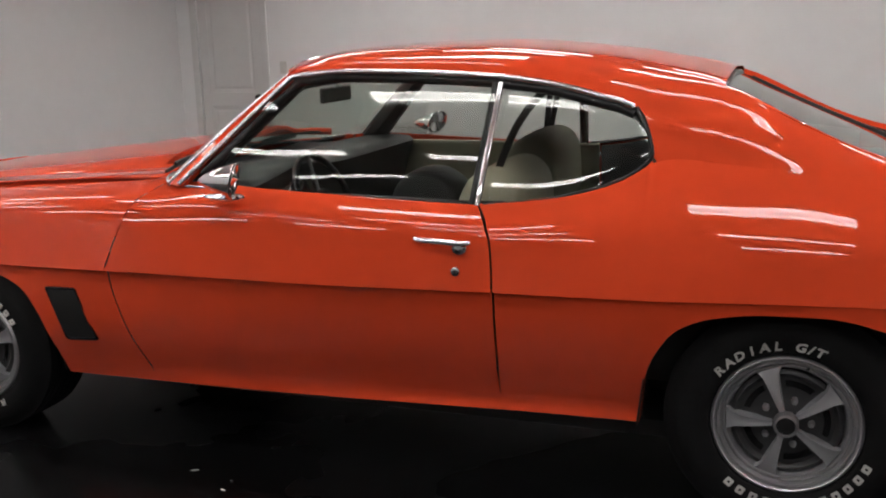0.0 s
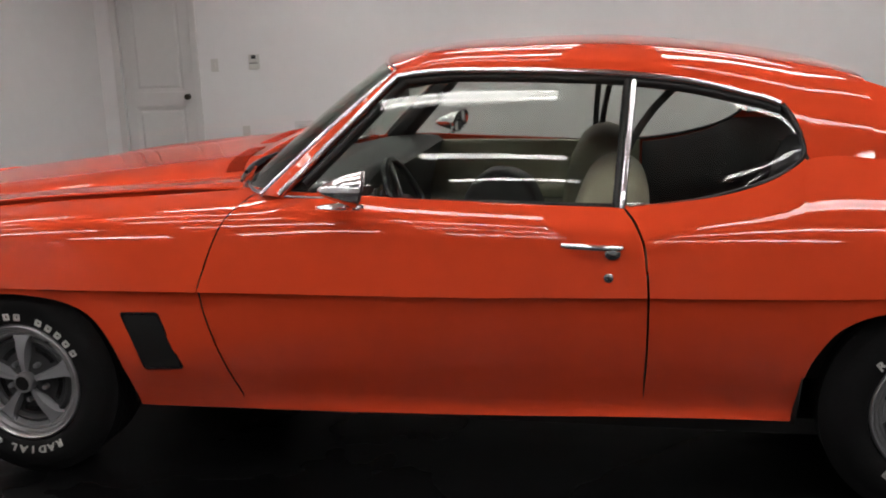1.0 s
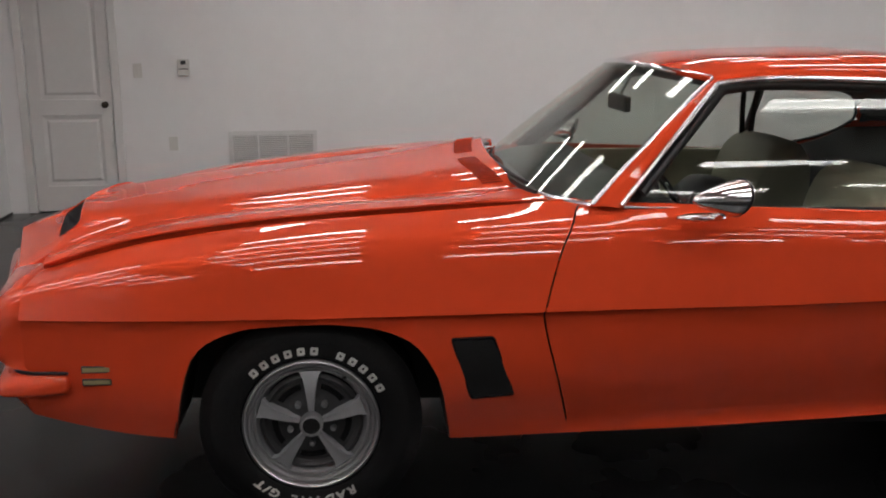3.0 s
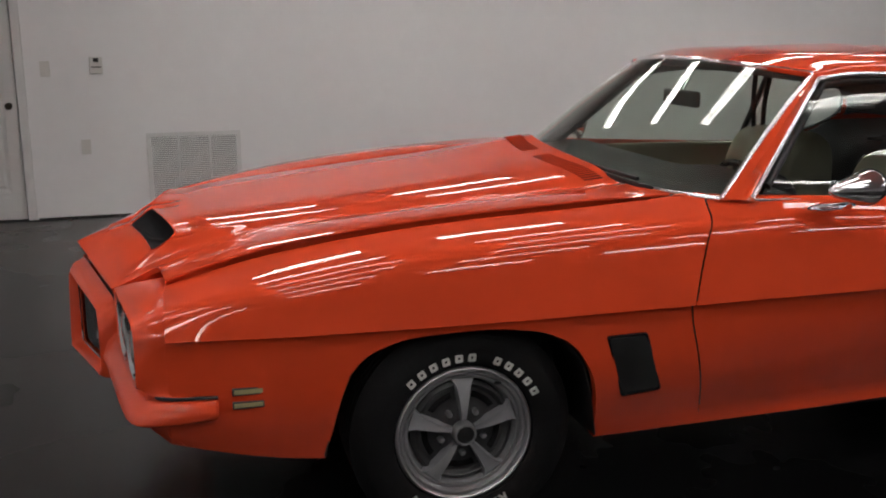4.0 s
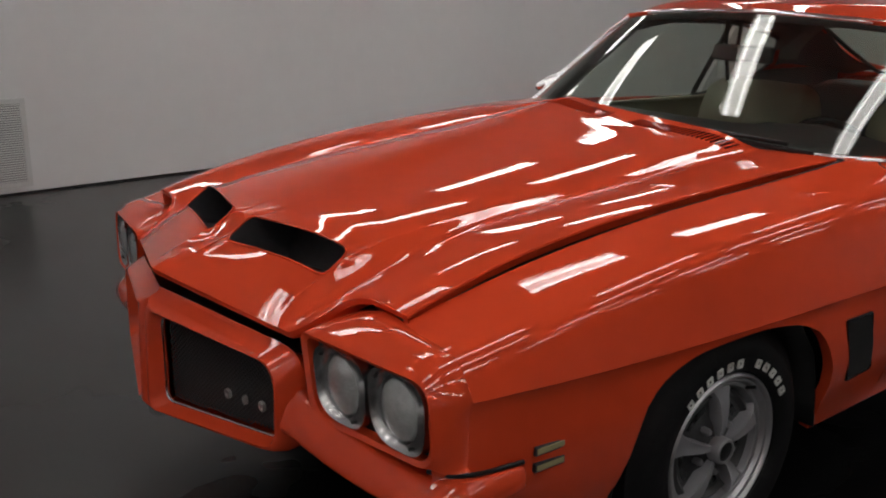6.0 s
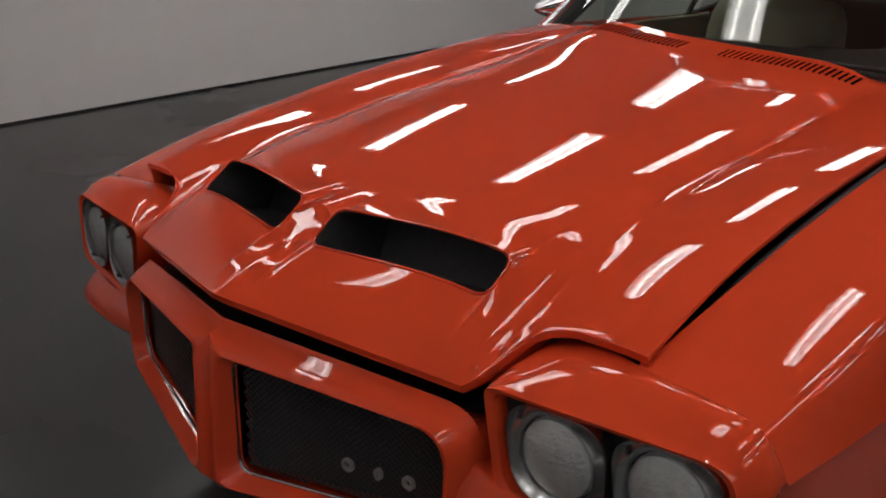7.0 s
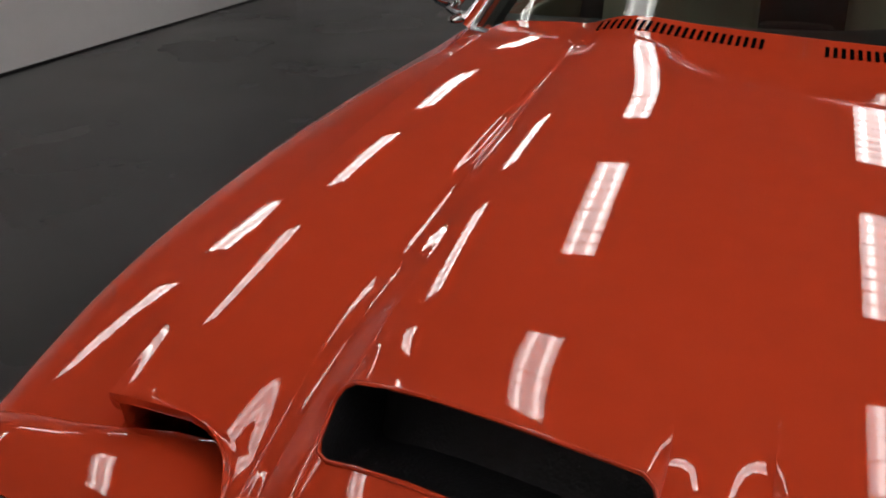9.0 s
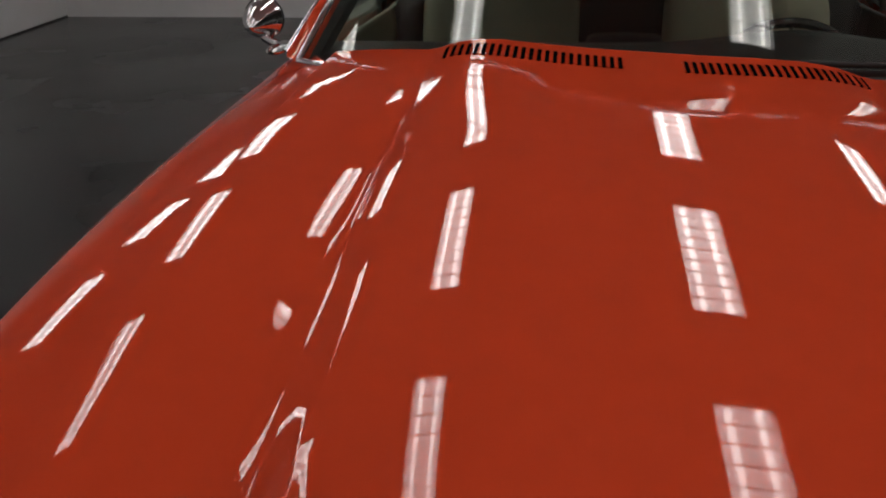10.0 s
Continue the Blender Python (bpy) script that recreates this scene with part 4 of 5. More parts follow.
WING_TOP = [(-0.950, 0.470, 0.62), (-0.940, 0.500, 0.567), (-0.918, 0.62, 0.533), (-0.893, 0.74, 0.517), (-0.866, 0.828, 0.508), (-0.832, 0.884, 0.507), (-0.78, 0.913, 0.509), (-0.72, 0.924, 0.511), (-0.682, 0.926, 0.509)]
WING_LOW = [(-0.990, 0.465, 0.488), (-0.978, 0.505, 0.480), (-0.955, 0.62, 0.456), (-0.930, 0.76, 0.444), (-0.906, 0.856, 0.444), (-0.868, 0.910, 0.449), (-0.80, 0.930, 0.453), (-0.73, 0.934, 0.456), (-0.682, 0.930, 0.459)]


def bumper_blade(sgn):
    """The body-coloured wing that runs out from the grille, under the lamps and round the corner, its face leaning out."""
    rows = []
    for u in np.linspace(0, len(WING_TOP) - 1, 48):
        a, b = Vector(catmull(WING_TOP, u)), Vector(catmull(WING_LOW, u))
        t = Vector(catmull(WING_TOP, min(u + 0.05, len(WING_TOP) - 1))) - Vector(catmull(WING_TOP, max(u - 0.05, 0)))
        inn = Vector((-t.y, t.x, 0)).normalized()
        if inn.x < 0 or (abs(inn.x) < 0.2 and inn.y > 0):
            inn = -inn
        d = b - a
        face = -inn
        row = [a + inn * 0.05, a + inn * 0.010, a + inn * 0.002 + d * 0.02, a + d * 0.10 + face * 0.001, a + d * 0.5 + face * 0.006, a + d * 0.86 + face * 0.004, a + d * 0.96 + inn * 0.001, b + inn * 0.010 + Vector((0, 0, -0.003)), b + inn * 0.06 + Vector((0, 0, 0.004))]
        rows.append([(p.x, sgn * p.y, p.z) for p in row])
    last = rows[-1]
    c = [sum(p[k] for p in last) / len(last) for k in range(3)]
    rows.append([(p[0] + 0.006, lerp(p[1], c[1], 0.25), lerp(p[2], c[2], 0.25)) for p in last])
    n = len(rows[0])
    mk("bumper_blade", [p for r in rows for p in r], grid_faces(len(rows), n, True) + [tuple((len(rows) - 1) * n + k for k in range(n))], PAINT, car, "", sharp=45)
    path = [(*p, q[2]) for p, q in zip(WING_TOP, WING_LOW)]
    strip = []
    for u in np.linspace(4.2, len(path) - 1.0, 20):
        x, y, zt, zb = catmull(path, u)
        strip.append((x + 0.006, sgn * (y - 0.008), zt + 0.006))
    tube_path("bumper_filler", strip, 0.005, BLACK, car, "black filler strip above the bumper", sides=6)


def front_valance():
    rows = []
    for y in np.linspace(-0.87, 0.87, 31):
        a = abs(y)
        x = -0.845 + 0.03 * (a / 0.87) ** 3
        up = 0.085 * (max(0.0, a - 0.5) / 0.37) ** 2
        rows.append([(x, y, 0.44), (x + 0.01, y, 0.40), (x + 0.05, y, 0.335 + 0.4 * up), (x + 0.12 - up, y, 0.30 + up), (x + 0.13 - up, y, 0.31 + up)])
    sheet("front_valance", rows, PAINT, car, "", (-1, 0, -0.2), 0.004)
    for sgn in (-1, 1):
        rows = []
        for x in np.linspace(-0.86, -0.80, 6):
            t = (x + 0.86) / 0.06
            sec = section(-0.80)
            rows.append([(x, sgn * (sec[6][0] - 0.035 * (1 - t)), 0.525), (x, sgn * (sec[6][0] - 0.03 * (1 - t) - 0.004), 0.46), (x, sgn * (sec[7][0] - 0.04 * (1 - t)), 0.43), (x, sgn * (sec[8][0] - 0.02 * (1 - t)), 0.37 + 0.05 * (1 - t))])
        sheet("valance_side", rows, PAINT, car, "", (0, sgn, 0), 0.004)
    # dark radiator space behind the nose
    box("radiator_shroud", -0.79, -0.70, -0.80, 0.80, 0.36, 0.66, BLACK, car)
    v = [(-1.04, -0.02, 0.665), (-1.04, 0.02, 0.665), (-0.91, 0.44, 0.645), (-0.80, 0.50, 0.65), (-0.70, 0.66, 0.70), (-0.70, -0.66, 0.70), (-0.80, -0.50, 0.65), (-0.91, -0.44, 0.645)]
    mk("latch_panel", v, [tuple(range(8))], BLACK, car, "dark panel under the hood's front edge", smooth=False, out=(0, 0, 1), solid=0.01)


# ---- glass and bright trim ----
def ws_pt(t, v):
    """Windshield: t from foot to top, v from side to side (-1 to 1)."""
    foot = np.array([0.670 + 0.177 * v ** 4, 0.795 * v, 0.962 - 0.010 * v * v])
    top = np.array([1.130 + 0.122 * abs(v) ** 2.7, 0.627 * v, 1.344 - 0.034 * v * v])
    p = foot + (top - foot) * t
    p[0] -= 0.004 * math.sin(math.pi * t)
    p[2] += 0.006 * math.sin(math.pi * t)
    return tuple(p)


def glazing():
    vs = [math.sin(a) for a in np.linspace(-math.pi / 2, math.pi / 2, 25)]
    rows = [[ws_pt(t, v) for v in vs] for t in np.linspace(0, 1, 13)]
    w = sheet("windshield", rows, WINDSHIELD, car, "curved tinted windshield", (-0.6, 0, 1))
    w.visible_shadow = False
    tube_path("windshield_top_trim", [ws_pt(1.0, v) for v in vs], 0.010, CHROME, car, "polished windshield moulding", flat=0.7)
    for sgn in (-1, 1):
        tube_path("windshield_side_trim", [ws_pt(t, sgn) for t in np.linspace(-0.01, 1.0, 12)], 0.009, CHROME, car, "polished windshield moulding")
        tube_path("cowl_trim", [ws_pt(-0.01, sgn * v) for v in np.linspace(0.75, 1.0, 8)], 0.008, CHROME, car, "polished windshield moulding")
    for sgn in (-1, 1):
        # painted pillar between windshield and door glass
        rows = []
        for t in np.linspace(-0.02, 1.03, 14):
            a = np.array(ws_pt(t, sgn))
            xw, zw = lerp(A_PILLAR[0][0], A_PILLAR[1][0], t), lerp(A_PILLAR[0][1], A_PILLAR[1][1], t)
            b = np.array([xw + 0.012, sgn * (0.838 + (0.648 - 0.838) * t + 0.004), zw])
            mid = (a + b) / 2 + np.array([-0.004, sgn * 0.012, 0.006])
            rows.append([tuple(a + (0, -sgn * 0.012, -0.02)), tuple(a), tuple(mid), tuple(b), tuple(b + (0.012, -sgn * 0.03, -0.006))])
        sheet("windshield_pillar", rows, PAINT, car, "", (-0.3, sgn, 0.2), 0.0)
        # bright drip moulding: up the pillar and along the roof rail
        pts = [(lerp(0.918, 1.252, t), sgn * (0.847 - 0.190 * t), lerp(0.954, 1.289, t)) for t in np.linspace(0, 1, 9)]
        pts += [(x, sgn * (green_at(x, pchip(*WIN_TOP, x))[0] + 0.005), pchip(*WIN_TOP, x)) for x in np.linspace(1.26, 2.395, 26)]
        tube_path("drip_moulding", pts, 0.0095, CHROME, car, "polished drip moulding", flat=0.8)
        inner = [(x + 0.03, sgn * (abs(y) - 0.012), z - 0.012) for x, y, z in pts[1:9]] + [(x, sgn * (abs(y) - 0.01), z - 0.022) for x, y, z in pts[9:]]
        tube_path("window_seal", inner, 0.015, BLACK, car, "black rubber window seal", flat=0.8)
        # side glass
        x_div = lambda z: 1.952 + (z - 0.92) * 0.085
        rows = []
        for i in range(15):
            t = i / 14
            row = []
            for j in range(24):
                u = j / 23
                x_top = lerp(1.25, x_div(1.25), u)
                x_lo = lerp(0.925, x_div(0.92), u)
                z_t, z_l = pchip(*WIN_TOP, x_top) - 0.006, pchip(*WIN_LOW, x_lo) - 0.02
                x, z = lerp(x_lo, x_top, t), lerp(z_l, z_t, t)
                ww = green_at(max(x, 1.22), z)[0] - 0.012 + 0.026 * (t - 0.5) + 0.018 * 4 * t * (1 - t)
                row.append((x, sgn * ww, z))
            rows.append(row)
        g = sheet("door_window", rows, SIDEGLASS, car, "raised door window glass", (0, sgn, 0.4))
        g.visible_shadow = False
        rows = []
        for j in range(20):
            u = 1 - (1 - j / 19) ** 1.6
            x = lerp(1.97, 2.454, u)
            z_t, z_l = pchip(*WIN_TOP, x) - 0.004, pchip(*WIN_LOW, x) - 0.004
            row = []
            for i in range(11):
                t = i / 10
                z = lerp(z_l, z_t, t)
                xx = x + (x_div(z) + 0.004 - 1.97) * max(0, 1 - (x - 1.97) / 0.2)
                row.append((xx, sgn * (green_at(xx, z)[0] - 0.010 + 0.06 * (xx - 2.38) + 0.006 * 4 * t * (1 - t)), z))
            rows.append(row)
        g = sheet("quarter_window", rows, SIDEGLASS, car, "fixed rear quarter window glass", (0, sgn, 0.4))
        g.visible_shadow = False
        tube_path("window_divider", [(x_div(z), sgn * (green_at(x_div(z), z)[0] + 0.0), z) for z in np.linspace(0.915, 1.268, 12)], 0.010, CHROME, car, "chrome strip between the side windows", flat=1.0)
        tube_path("divider_seal", [(x_div(z) - 0.018, sgn * (green_at(x_div(z), z)[0] - 0.008), z) for z in np.linspace(0.915, 1.268, 12)], 0.012, BLACK, car, "black rubber window seal")
        tube_path("belt_moulding", [(x, sgn * (green_at(max(x, 1.22), 0.93)[0] + 0.002), pchip(*WIN_LOW, x) - 0.004) for x in np.linspace(0.93, 1.95, 20)], 0.005, DULLCHROME, car, "thin bright belt moulding", sides=6)
        tube_path("quarter_window_seal", [(x, sgn * (green_at(x, pchip(*WIN_LOW, x))[0] + 0.0), pchip(*WIN_LOW, x)) for x in list(np.linspace(1.97, 2.43, 20)) + [2.44, 2.447, 2.452, 2.455]]
                  + [(x, sgn * (green_at(x, pchip(*WIN_TOP, x))[0]), pchip(*WIN_TOP, x)) for x in (2.4545, 2.45, 2.444, 2.436, 2.42, 2.40)], 0.007, BLACK, car, "black rubber window seal", sides=6)


# ---- fittings on the body side ----
def side_fittings(sgn):
    # fender vent: a sunk black panel in a slim frame
    def sp(x, z):
        sec = section(x)
        return body_pt(x, s_at(sec, z), sec)[0]
    q = [(0.405, 0.600), (0.533, 0.602), (0.597, 0.412), (0.465, 0.406)]
    o = rounded_quad(q, 0.012, 4)
    cx, cz = sum(p[0] for p in q) / 4, sum(p[1] for p in q) / 4
    loops = []
    for k, d in ((1.0, -0.004), (1.0, 0.005), (0.96, 0.006), (0.92, 0.004), (0.90, 0.0025)):
        loop = []
        for x, z in o:
            x, z = lerp(cx, x, k), lerp(cz, z, k)
            loop.append((x, sgn * (sp(x, z) + d), z))
        loops.append(loop)
    n = len(o)
    ven = mk("fender_vent", [p for l in loops for p in l], grid_faces(5, n, True), GLOSSBLACK, car, "black slanted fender vent", out=(0, sgn, 0), sharp=40)
    rows = []
    for u in np.linspace(0.04, 0.96, 9):
        row = []
        for v in np.linspace(0.03, 0.97, 9):
            x = lerp(lerp(q[0][0], q[1][0], v), lerp(q[3][0], q[2][0], v), u)
            z = lerp(lerp(q[0][1], q[1][1], v), lerp(q[3][1], q[2][1], v), u)
            row.append((x, sgn * (sp(x, z) + 0.002), z))
        rows.append(row)
    sheet("vent_screen", rows, BLACK, ven, out=(0, sgn, 0))
    # side marker: two slim lenses
    for z0, z1 in ((0.512, 0.533), (0.475, 0.495)):
        x0, x1 = -0.64, -0.557
        w = sp(-0.6, 0.5)
        m = box("side_marker", x0, x1, min(sgn * (w - 0.01), sgn * (w + 0.004)), max(sgn * (w - 0.01), sgn * (w + 0.004)), z0, z1, DARKGREY, car, "slim side marker lamp", bevel=0.002)
        box("marker_lens", x0 + 0.004, x1 - 0.004, min(sgn * (w + 0.002), sgn * (w + 0.006)), max(sgn * (w + 0.002), sgn * (w + 0.006)), z0 + 0.004, z1 - 0.004, MARKER, m, "pale yellow marker lens", bevel=0.001)
    # door handle with push button, and lock
    sec = section(1.87)
    hw = body_pt(1.87, s_at(sec, 0.823, 0.0, 4.0), sec)[0]
    pts = [(1.785, hw + 0.004, 0.826), (1.80, hw + 0.016, 0.826), (1.86, hw + 0.022, 0.825), (1.92, hw + 0.024, 0.823), (1.945, hw + 0.018, 0.821), (1.955, hw + 0.002, 0.82)]
    h = tube_path("door_handle", [(x, sgn * y, z) for x, y, z in pts], 0.009, CHROME, car, "chrome pull door handle", flat=0.7)
    rows = [[(1.928 + r * math.cos(a), sgn * (hw + d), 0.806 + 0.8 * r * math.sin(a)) for a in np.linspace(0, 2 * math.pi, 20, endpoint=False)] for d, r in ((0.0, 0.026), (0.012, 0.026), (0.018, 0.022), (0.019, 0.013), (0.026, 0.013), (0.028, 0.001))]
    sheet("push_button", rows, CHROME, h, close=True)
    lw = body_pt(1.917, s_at(section(1.917), 0.738, 0.0, 4.0), section(1.917))[0]
    rows = [[(1.917 + r * math.cos(a), sgn * (lw + d), 0.738 + r * math.sin(a)) for a in np.linspace(0, 2 * math.pi, 16, endpoint=False)] for d, r in ((-0.006, 0.0135), (0.005, 0.0135), (0.007, 0.010), (0.006, 0.001))]
    lock = sheet("door_lock", rows, CHROME, car, "round chrome door lock", close=True)
    y0, y1 = sorted((sgn * (lw + 0.006), sgn * (lw + 0.008)))
    box("keyhole", 1.9155, 1.9185, y0, y1, 0.733, 0.743, BLACK, lock)
    # bullet-shaped chrome mirror on a foot
    rows = []
    dx = 0.0 if sgn < 0 else -0.035
    for d, r in ((0.0, 0.002), (0.004, 0.010), (0.02, 0.019), (0.05, 0.031), (0.085, 0.043), (0.115, 0.052), (0.127, 0.0545), (0.130, 0.053), (0.122, 0.048)):
        rows.append([(dx + 1.085 + d + (0.014 * math.cos(a) + 0.022 * math.sin(a)) * (d > 0.1), sgn * (0.980 + 1.1 * r * math.sin(a)), 0.990 + 0.05 * d + r * math.cos(a)) for a in np.linspace(0, 2 * math.pi, 24, endpoint=False)])
    mir = sheet("door_mirror", rows, CHROME, car, "bullet-shaped chrome door mirror", close=True, sharp=60)
    rows = [[(dx + 1.206 + 0.012 * math.cos(a) + 0.020 * math.sin(a), sgn * (0.980 + 1.15 * r * math.sin(a)), 0.996 + r * math.cos(a)) for a in np.linspace(0, 2 * math.pi, 24, endpoint=False)] for r in (0.049, 0.001)]
    sheet("mirror_glass", rows, CHROME, mir, "mirror glass", close=True)
    tube_path("mirror_rim", [(dx + 1.211 + 0.013 * math.cos(a) + 0.021 * math.sin(a), sgn * (0.980 + 0.059 * math.sin(a)), 0.9965 + 0.0515 * math.cos(a)) for a in np.linspace(0, 2 * math.pi, 28, endpoint=False)], 0.0035, BLACK, mir, "dark rim round the mirror glass", sides=6, closed=True, up=(1, 0, 0.01))
    tube_path("mirror_stem", [(dx + 1.175, sgn * 0.975, 0.952), (dx + 1.172, sgn * 0.955, 0.94), (dx + 1.165, sgn * 0.92, 0.93)], 0.012, CHROME, mir)
    foot = [(1.062, 0.006), (1.085, 0.016), (1.12, 0.02), (1.17, 0.02), (1.20, 0.014), (1.206, 0.004)]
    rows = [[(dx + x, sgn * (0.922 + r * 1.3 * math.cos(a)), 0.930 + r * 0.65 * math.sin(a)) for a in np.linspace(0, 2 * math.pi, 12, endpoint=False)] for x, r in foot]
    sheet("mirror_foot", rows, CHROME, mir, close=True)


# ---- wheels ----
def text_mesh(body, size, depth):
    cu = bpy.data.curves.new("text", "FONT")
    cu.body, cu.size, cu.extrude, cu.align_x, cu.align_y = body, size, depth, "CENTER", "CENTER"
    cu.resolution_u, cu.offset = 2, 0.0010
    ob = bpy.data.objects.new("text", cu)
    scene.collection.objects.link(ob)
    deps = bpy.context.evaluated_depsgraph_get()
    me = bpy.data.meshes.new_from_object(ob.evaluated_get(deps))
    bpy.data.objects.remove(ob)
    bpy.data.curves.remove(cu)
    return me


LETTERS = {}


def wheel(x, sgn, spoke_turn, word_turn, detail=True, R=0.328):
    """Five-spoke argent wheel with a raised-letter tyre; built with its axle along local z, face up."""
    def lathe(name, prof, mat, parent, label="", n=56, sharp=35):
        rows = [[(r * math.cos(a), r * math.sin(a), h) for a in np.linspace(0, 2 * math.pi, n, endpoint=False)] for r, h in prof]
        return sheet(name, rows, mat, parent, label, close=True, sharp=sharp)
    rim = lathe("wheel", [(0.150, -0.055), (0.157, -0.03), (0.164, -0.014), (0.200, -0.016), (0.200, -0.03), (0.185, -0.10), (0.185, -0.16), (0.208, -0.19)],
                ARGENT, car, "argent silver five-spoke steel wheel")
    lathe("trim_ring", [(0.162, -0.020), (0.164, -0.011), (0.170, -0.010), (0.173, -0.0135), (0.176, -0.008), (0.180, 0.000), (0.186, 0.001), (0.188, -0.003), (0.190, 0.007), (0.195, 0.011), (0.201, 0.007), (0.204, -0.004), (0.202, -0.012)], RINGMETAL, rim, "bright stepped trim ring", sharp=50)
    y = sgn * (0.898 if R < 0.33 else 0.872)
    rim.matrix_basis = Matrix.Translation((x, y, R)) @ Matrix.Rotation(radians(90), 4, "X") @ (Matrix.Identity(4) if sgn < 0 else Matrix.Rotation(math.pi, 4, "X"))
    # tyre
    prof = [(0.200, -0.004), (0.208, 0.010), (0.222, 0.018), (0.245, 0.021), (0.265, 0.020), (0.285, 0.014), (0.300, 0.004), (0.311, -0.008)]
    for k in range(7):
        a = -0.014 - k * 0.029
        prof += [(0.322, a), (R, a - 0.003), (R, a - 0.022), (0.319, a - 0.0235)]
    prof = [(r + (R - 0.328) * min(1.0, max(0.0, (r - 0.25) / 0.06)) if r < 0.3279 else r, h) for r, h in prof]
    prof += [(0.311, -0.222), (0.285, -0.236), (0.245, -0.24), (0.212, -0.225), (0.203, -0.20)]
    ty = lathe("tyre", prof, RUBBER, rim, "black radial tyre with raised white marks", 64, 30)
    # shoulder blocks cut across the tread
    first = None
    for k in range(60):
        a = 2 * math.pi * k / 60
        if first is None:
            first = o = box("tread_block", 0.306, 0.3255, -0.0075, 0.0075, -0.022, -0.004, RUBBER, ty, bevel=0.0)
        else:
            o = new("tread_block", first.data)
            o.parent = ty
        o.rotation_euler = (0, 0.25, a)
    # dark wheel centre with slots
    c = lathe("wheel_disc", [(0.152, -0.030), (0.14, -0.022), (0.128, -0.034), (0.085, -0.036), (0.06, -0.022), (0.036, -0.016), (0.0, -0.016)], DARKGREY, rim)
    sp = None
    for k in range(5):
        a = radians(spoke_turn + 72 * k)
        if sp is None:
            prof_r = [(0.036, 0.008, -0.002), (0.06, 0.010, 0.004), (0.09, 0.014, 0.005), (0.118, 0.0185, 0.002), (0.138, 0.023, -0.004), (0.152, 0.031, -0.010), (0.160, 0.040, -0.014)]
            rows = []
            for r, w, h in prof_r:
                rows.append([(r, -w, -0.034), (r, -w, h - 0.008), (r, -w * 0.86, h), (r, -w * 0.2, h - 0.002), (r, w * 0.2, h - 0.002), (r, w * 0.86, h), (r, w, h - 0.008), (r, w, -0.034)])
            sp = o = sheet("spoke", rows, ARGENT, rim, "tapered argent spoke", (0, 0, 1), sharp=45)
        else:
            o = new("spoke", sp.data)
            o["label"] = "tapered argent spoke"
            o.parent = rim
        o.rotation_euler = (0, 0, a)
    slot = nut = None
    for k in range(5):
        a = radians(spoke_turn + 36 + 72 * k)
        if slot is None:
            pts = [(0.118 * math.cos(t), 0.118 * math.sin(t)) for t in np.linspace(-0.36, 0.36, 9)] + [(0.100 * math.cos(t), 0.100 * math.sin(t)) for t in np.linspace(0.34, -0.34, 9)]
            v = [(px, py, -0.0335) for px, py in pts] + [(px, py, -0.045) for px, py in pts]
            slot = o = mk("vent_slot", v, grid_faces(2, 18, True) + [tuple(range(18))], GLOSSBLACK, rim, smooth=False)
            o2 = nut = lathe("lug_nut", [(0.0105, -0.038), (0.0095, -0.016), (0.007, -0.010), (0.0, -0.008)], RINGMETAL, rim, "", 6)
        else:
            o = new("vent_slot", slot.data)
            o.parent = rim
            o2 = new("lug_nut", nut.data)
            o2.parent = rim
        o.rotation_euler = (0, 0, a)
        o2.location = (0.066 * math.cos(a), 0.066 * math.sin(a), 0.004)
    cap = lathe("hub_cap", [(0.034, -0.02), (0.034, 0.012), (0.031, 0.017), (0.026, 0.018), (0.0255, 0.012)], RINGMETAL, rim, "bright hub cap with a dark centre", 32)
    lathe("cap_centre", [(0.026, 0.013), (0.018, 0.0155), (0.0, 0.016)], BLACK, cap, "", 24)
    # valve stem
    va = radians(-35 + spoke_turn)
    tube_path("valve_stem", [(0.168 * math.cos(va), 0.168 * math.sin(va), -0.012), (0.178 * math.cos(va), 0.178 * math.sin(va), 0.012)], 0.0045, BLACK, rim, sides=6)
    # raised white marks: one plain word, and plain blocks for the maker's names
    if detail:
        def mark(me, ang, parent, name, label):
            o = new(name, me)
            o.parent = parent
            o["label"] = label
            o.matrix_basis = Matrix.Rotation(ang - math.pi / 2, 4, "Z") @ Matrix.Translation((0, 0.2325, 0.0212)) @ Matrix.Rotation(0.05, 4, "X")
        if not LETTERS:
            for ch in "RADILG/T":
                LETTERS[ch] = text_mesh(ch, 0.034, 0.0016)
                LETTERS[ch].transform(Matrix(((1.2, 0.18, 0, 0), (0, 1, 0, 0), (0, 0, 1, 0), (0, 0, 0, 1))))
                LETTERS[ch].materials.clear()
                LETTERS[ch].materials.append(LETTER)
            v, f = [], []
            pts = rounded_quad([(-0.0105, 0.0115), (0.0115, 0.0115), (0.0105, -0.0115), (-0.0115, -0.0115)], 0.004, 4)
            hole = rounded_quad([(-0.0035, 0.0045), (0.0035, 0.0045), (0.0035, -0.0045), (-0.0035, -0.0045)], 0.002, 4)
            n = len(pts)
            v = [(a, b, -0.002) for a, b in pts] + [(a, b, 0.0012) for a, b in pts] + [(a, b, 0.0012) for a, b in hole] + [(a, b, -0.002) for a, b in hole]
            me = bpy.data.meshes.new("mark")
            me.from_pydata(v, [], grid_faces(4, n, True))
            me.materials.append(LETTER)
            LETTERS["block"] = me
        base = radians(90 + word_turn)
        for i in range(6):
            mark(LETTERS["block"], base + radians(43 - i * 9.4), ty, "sidewall_mark", "plain raised white block")
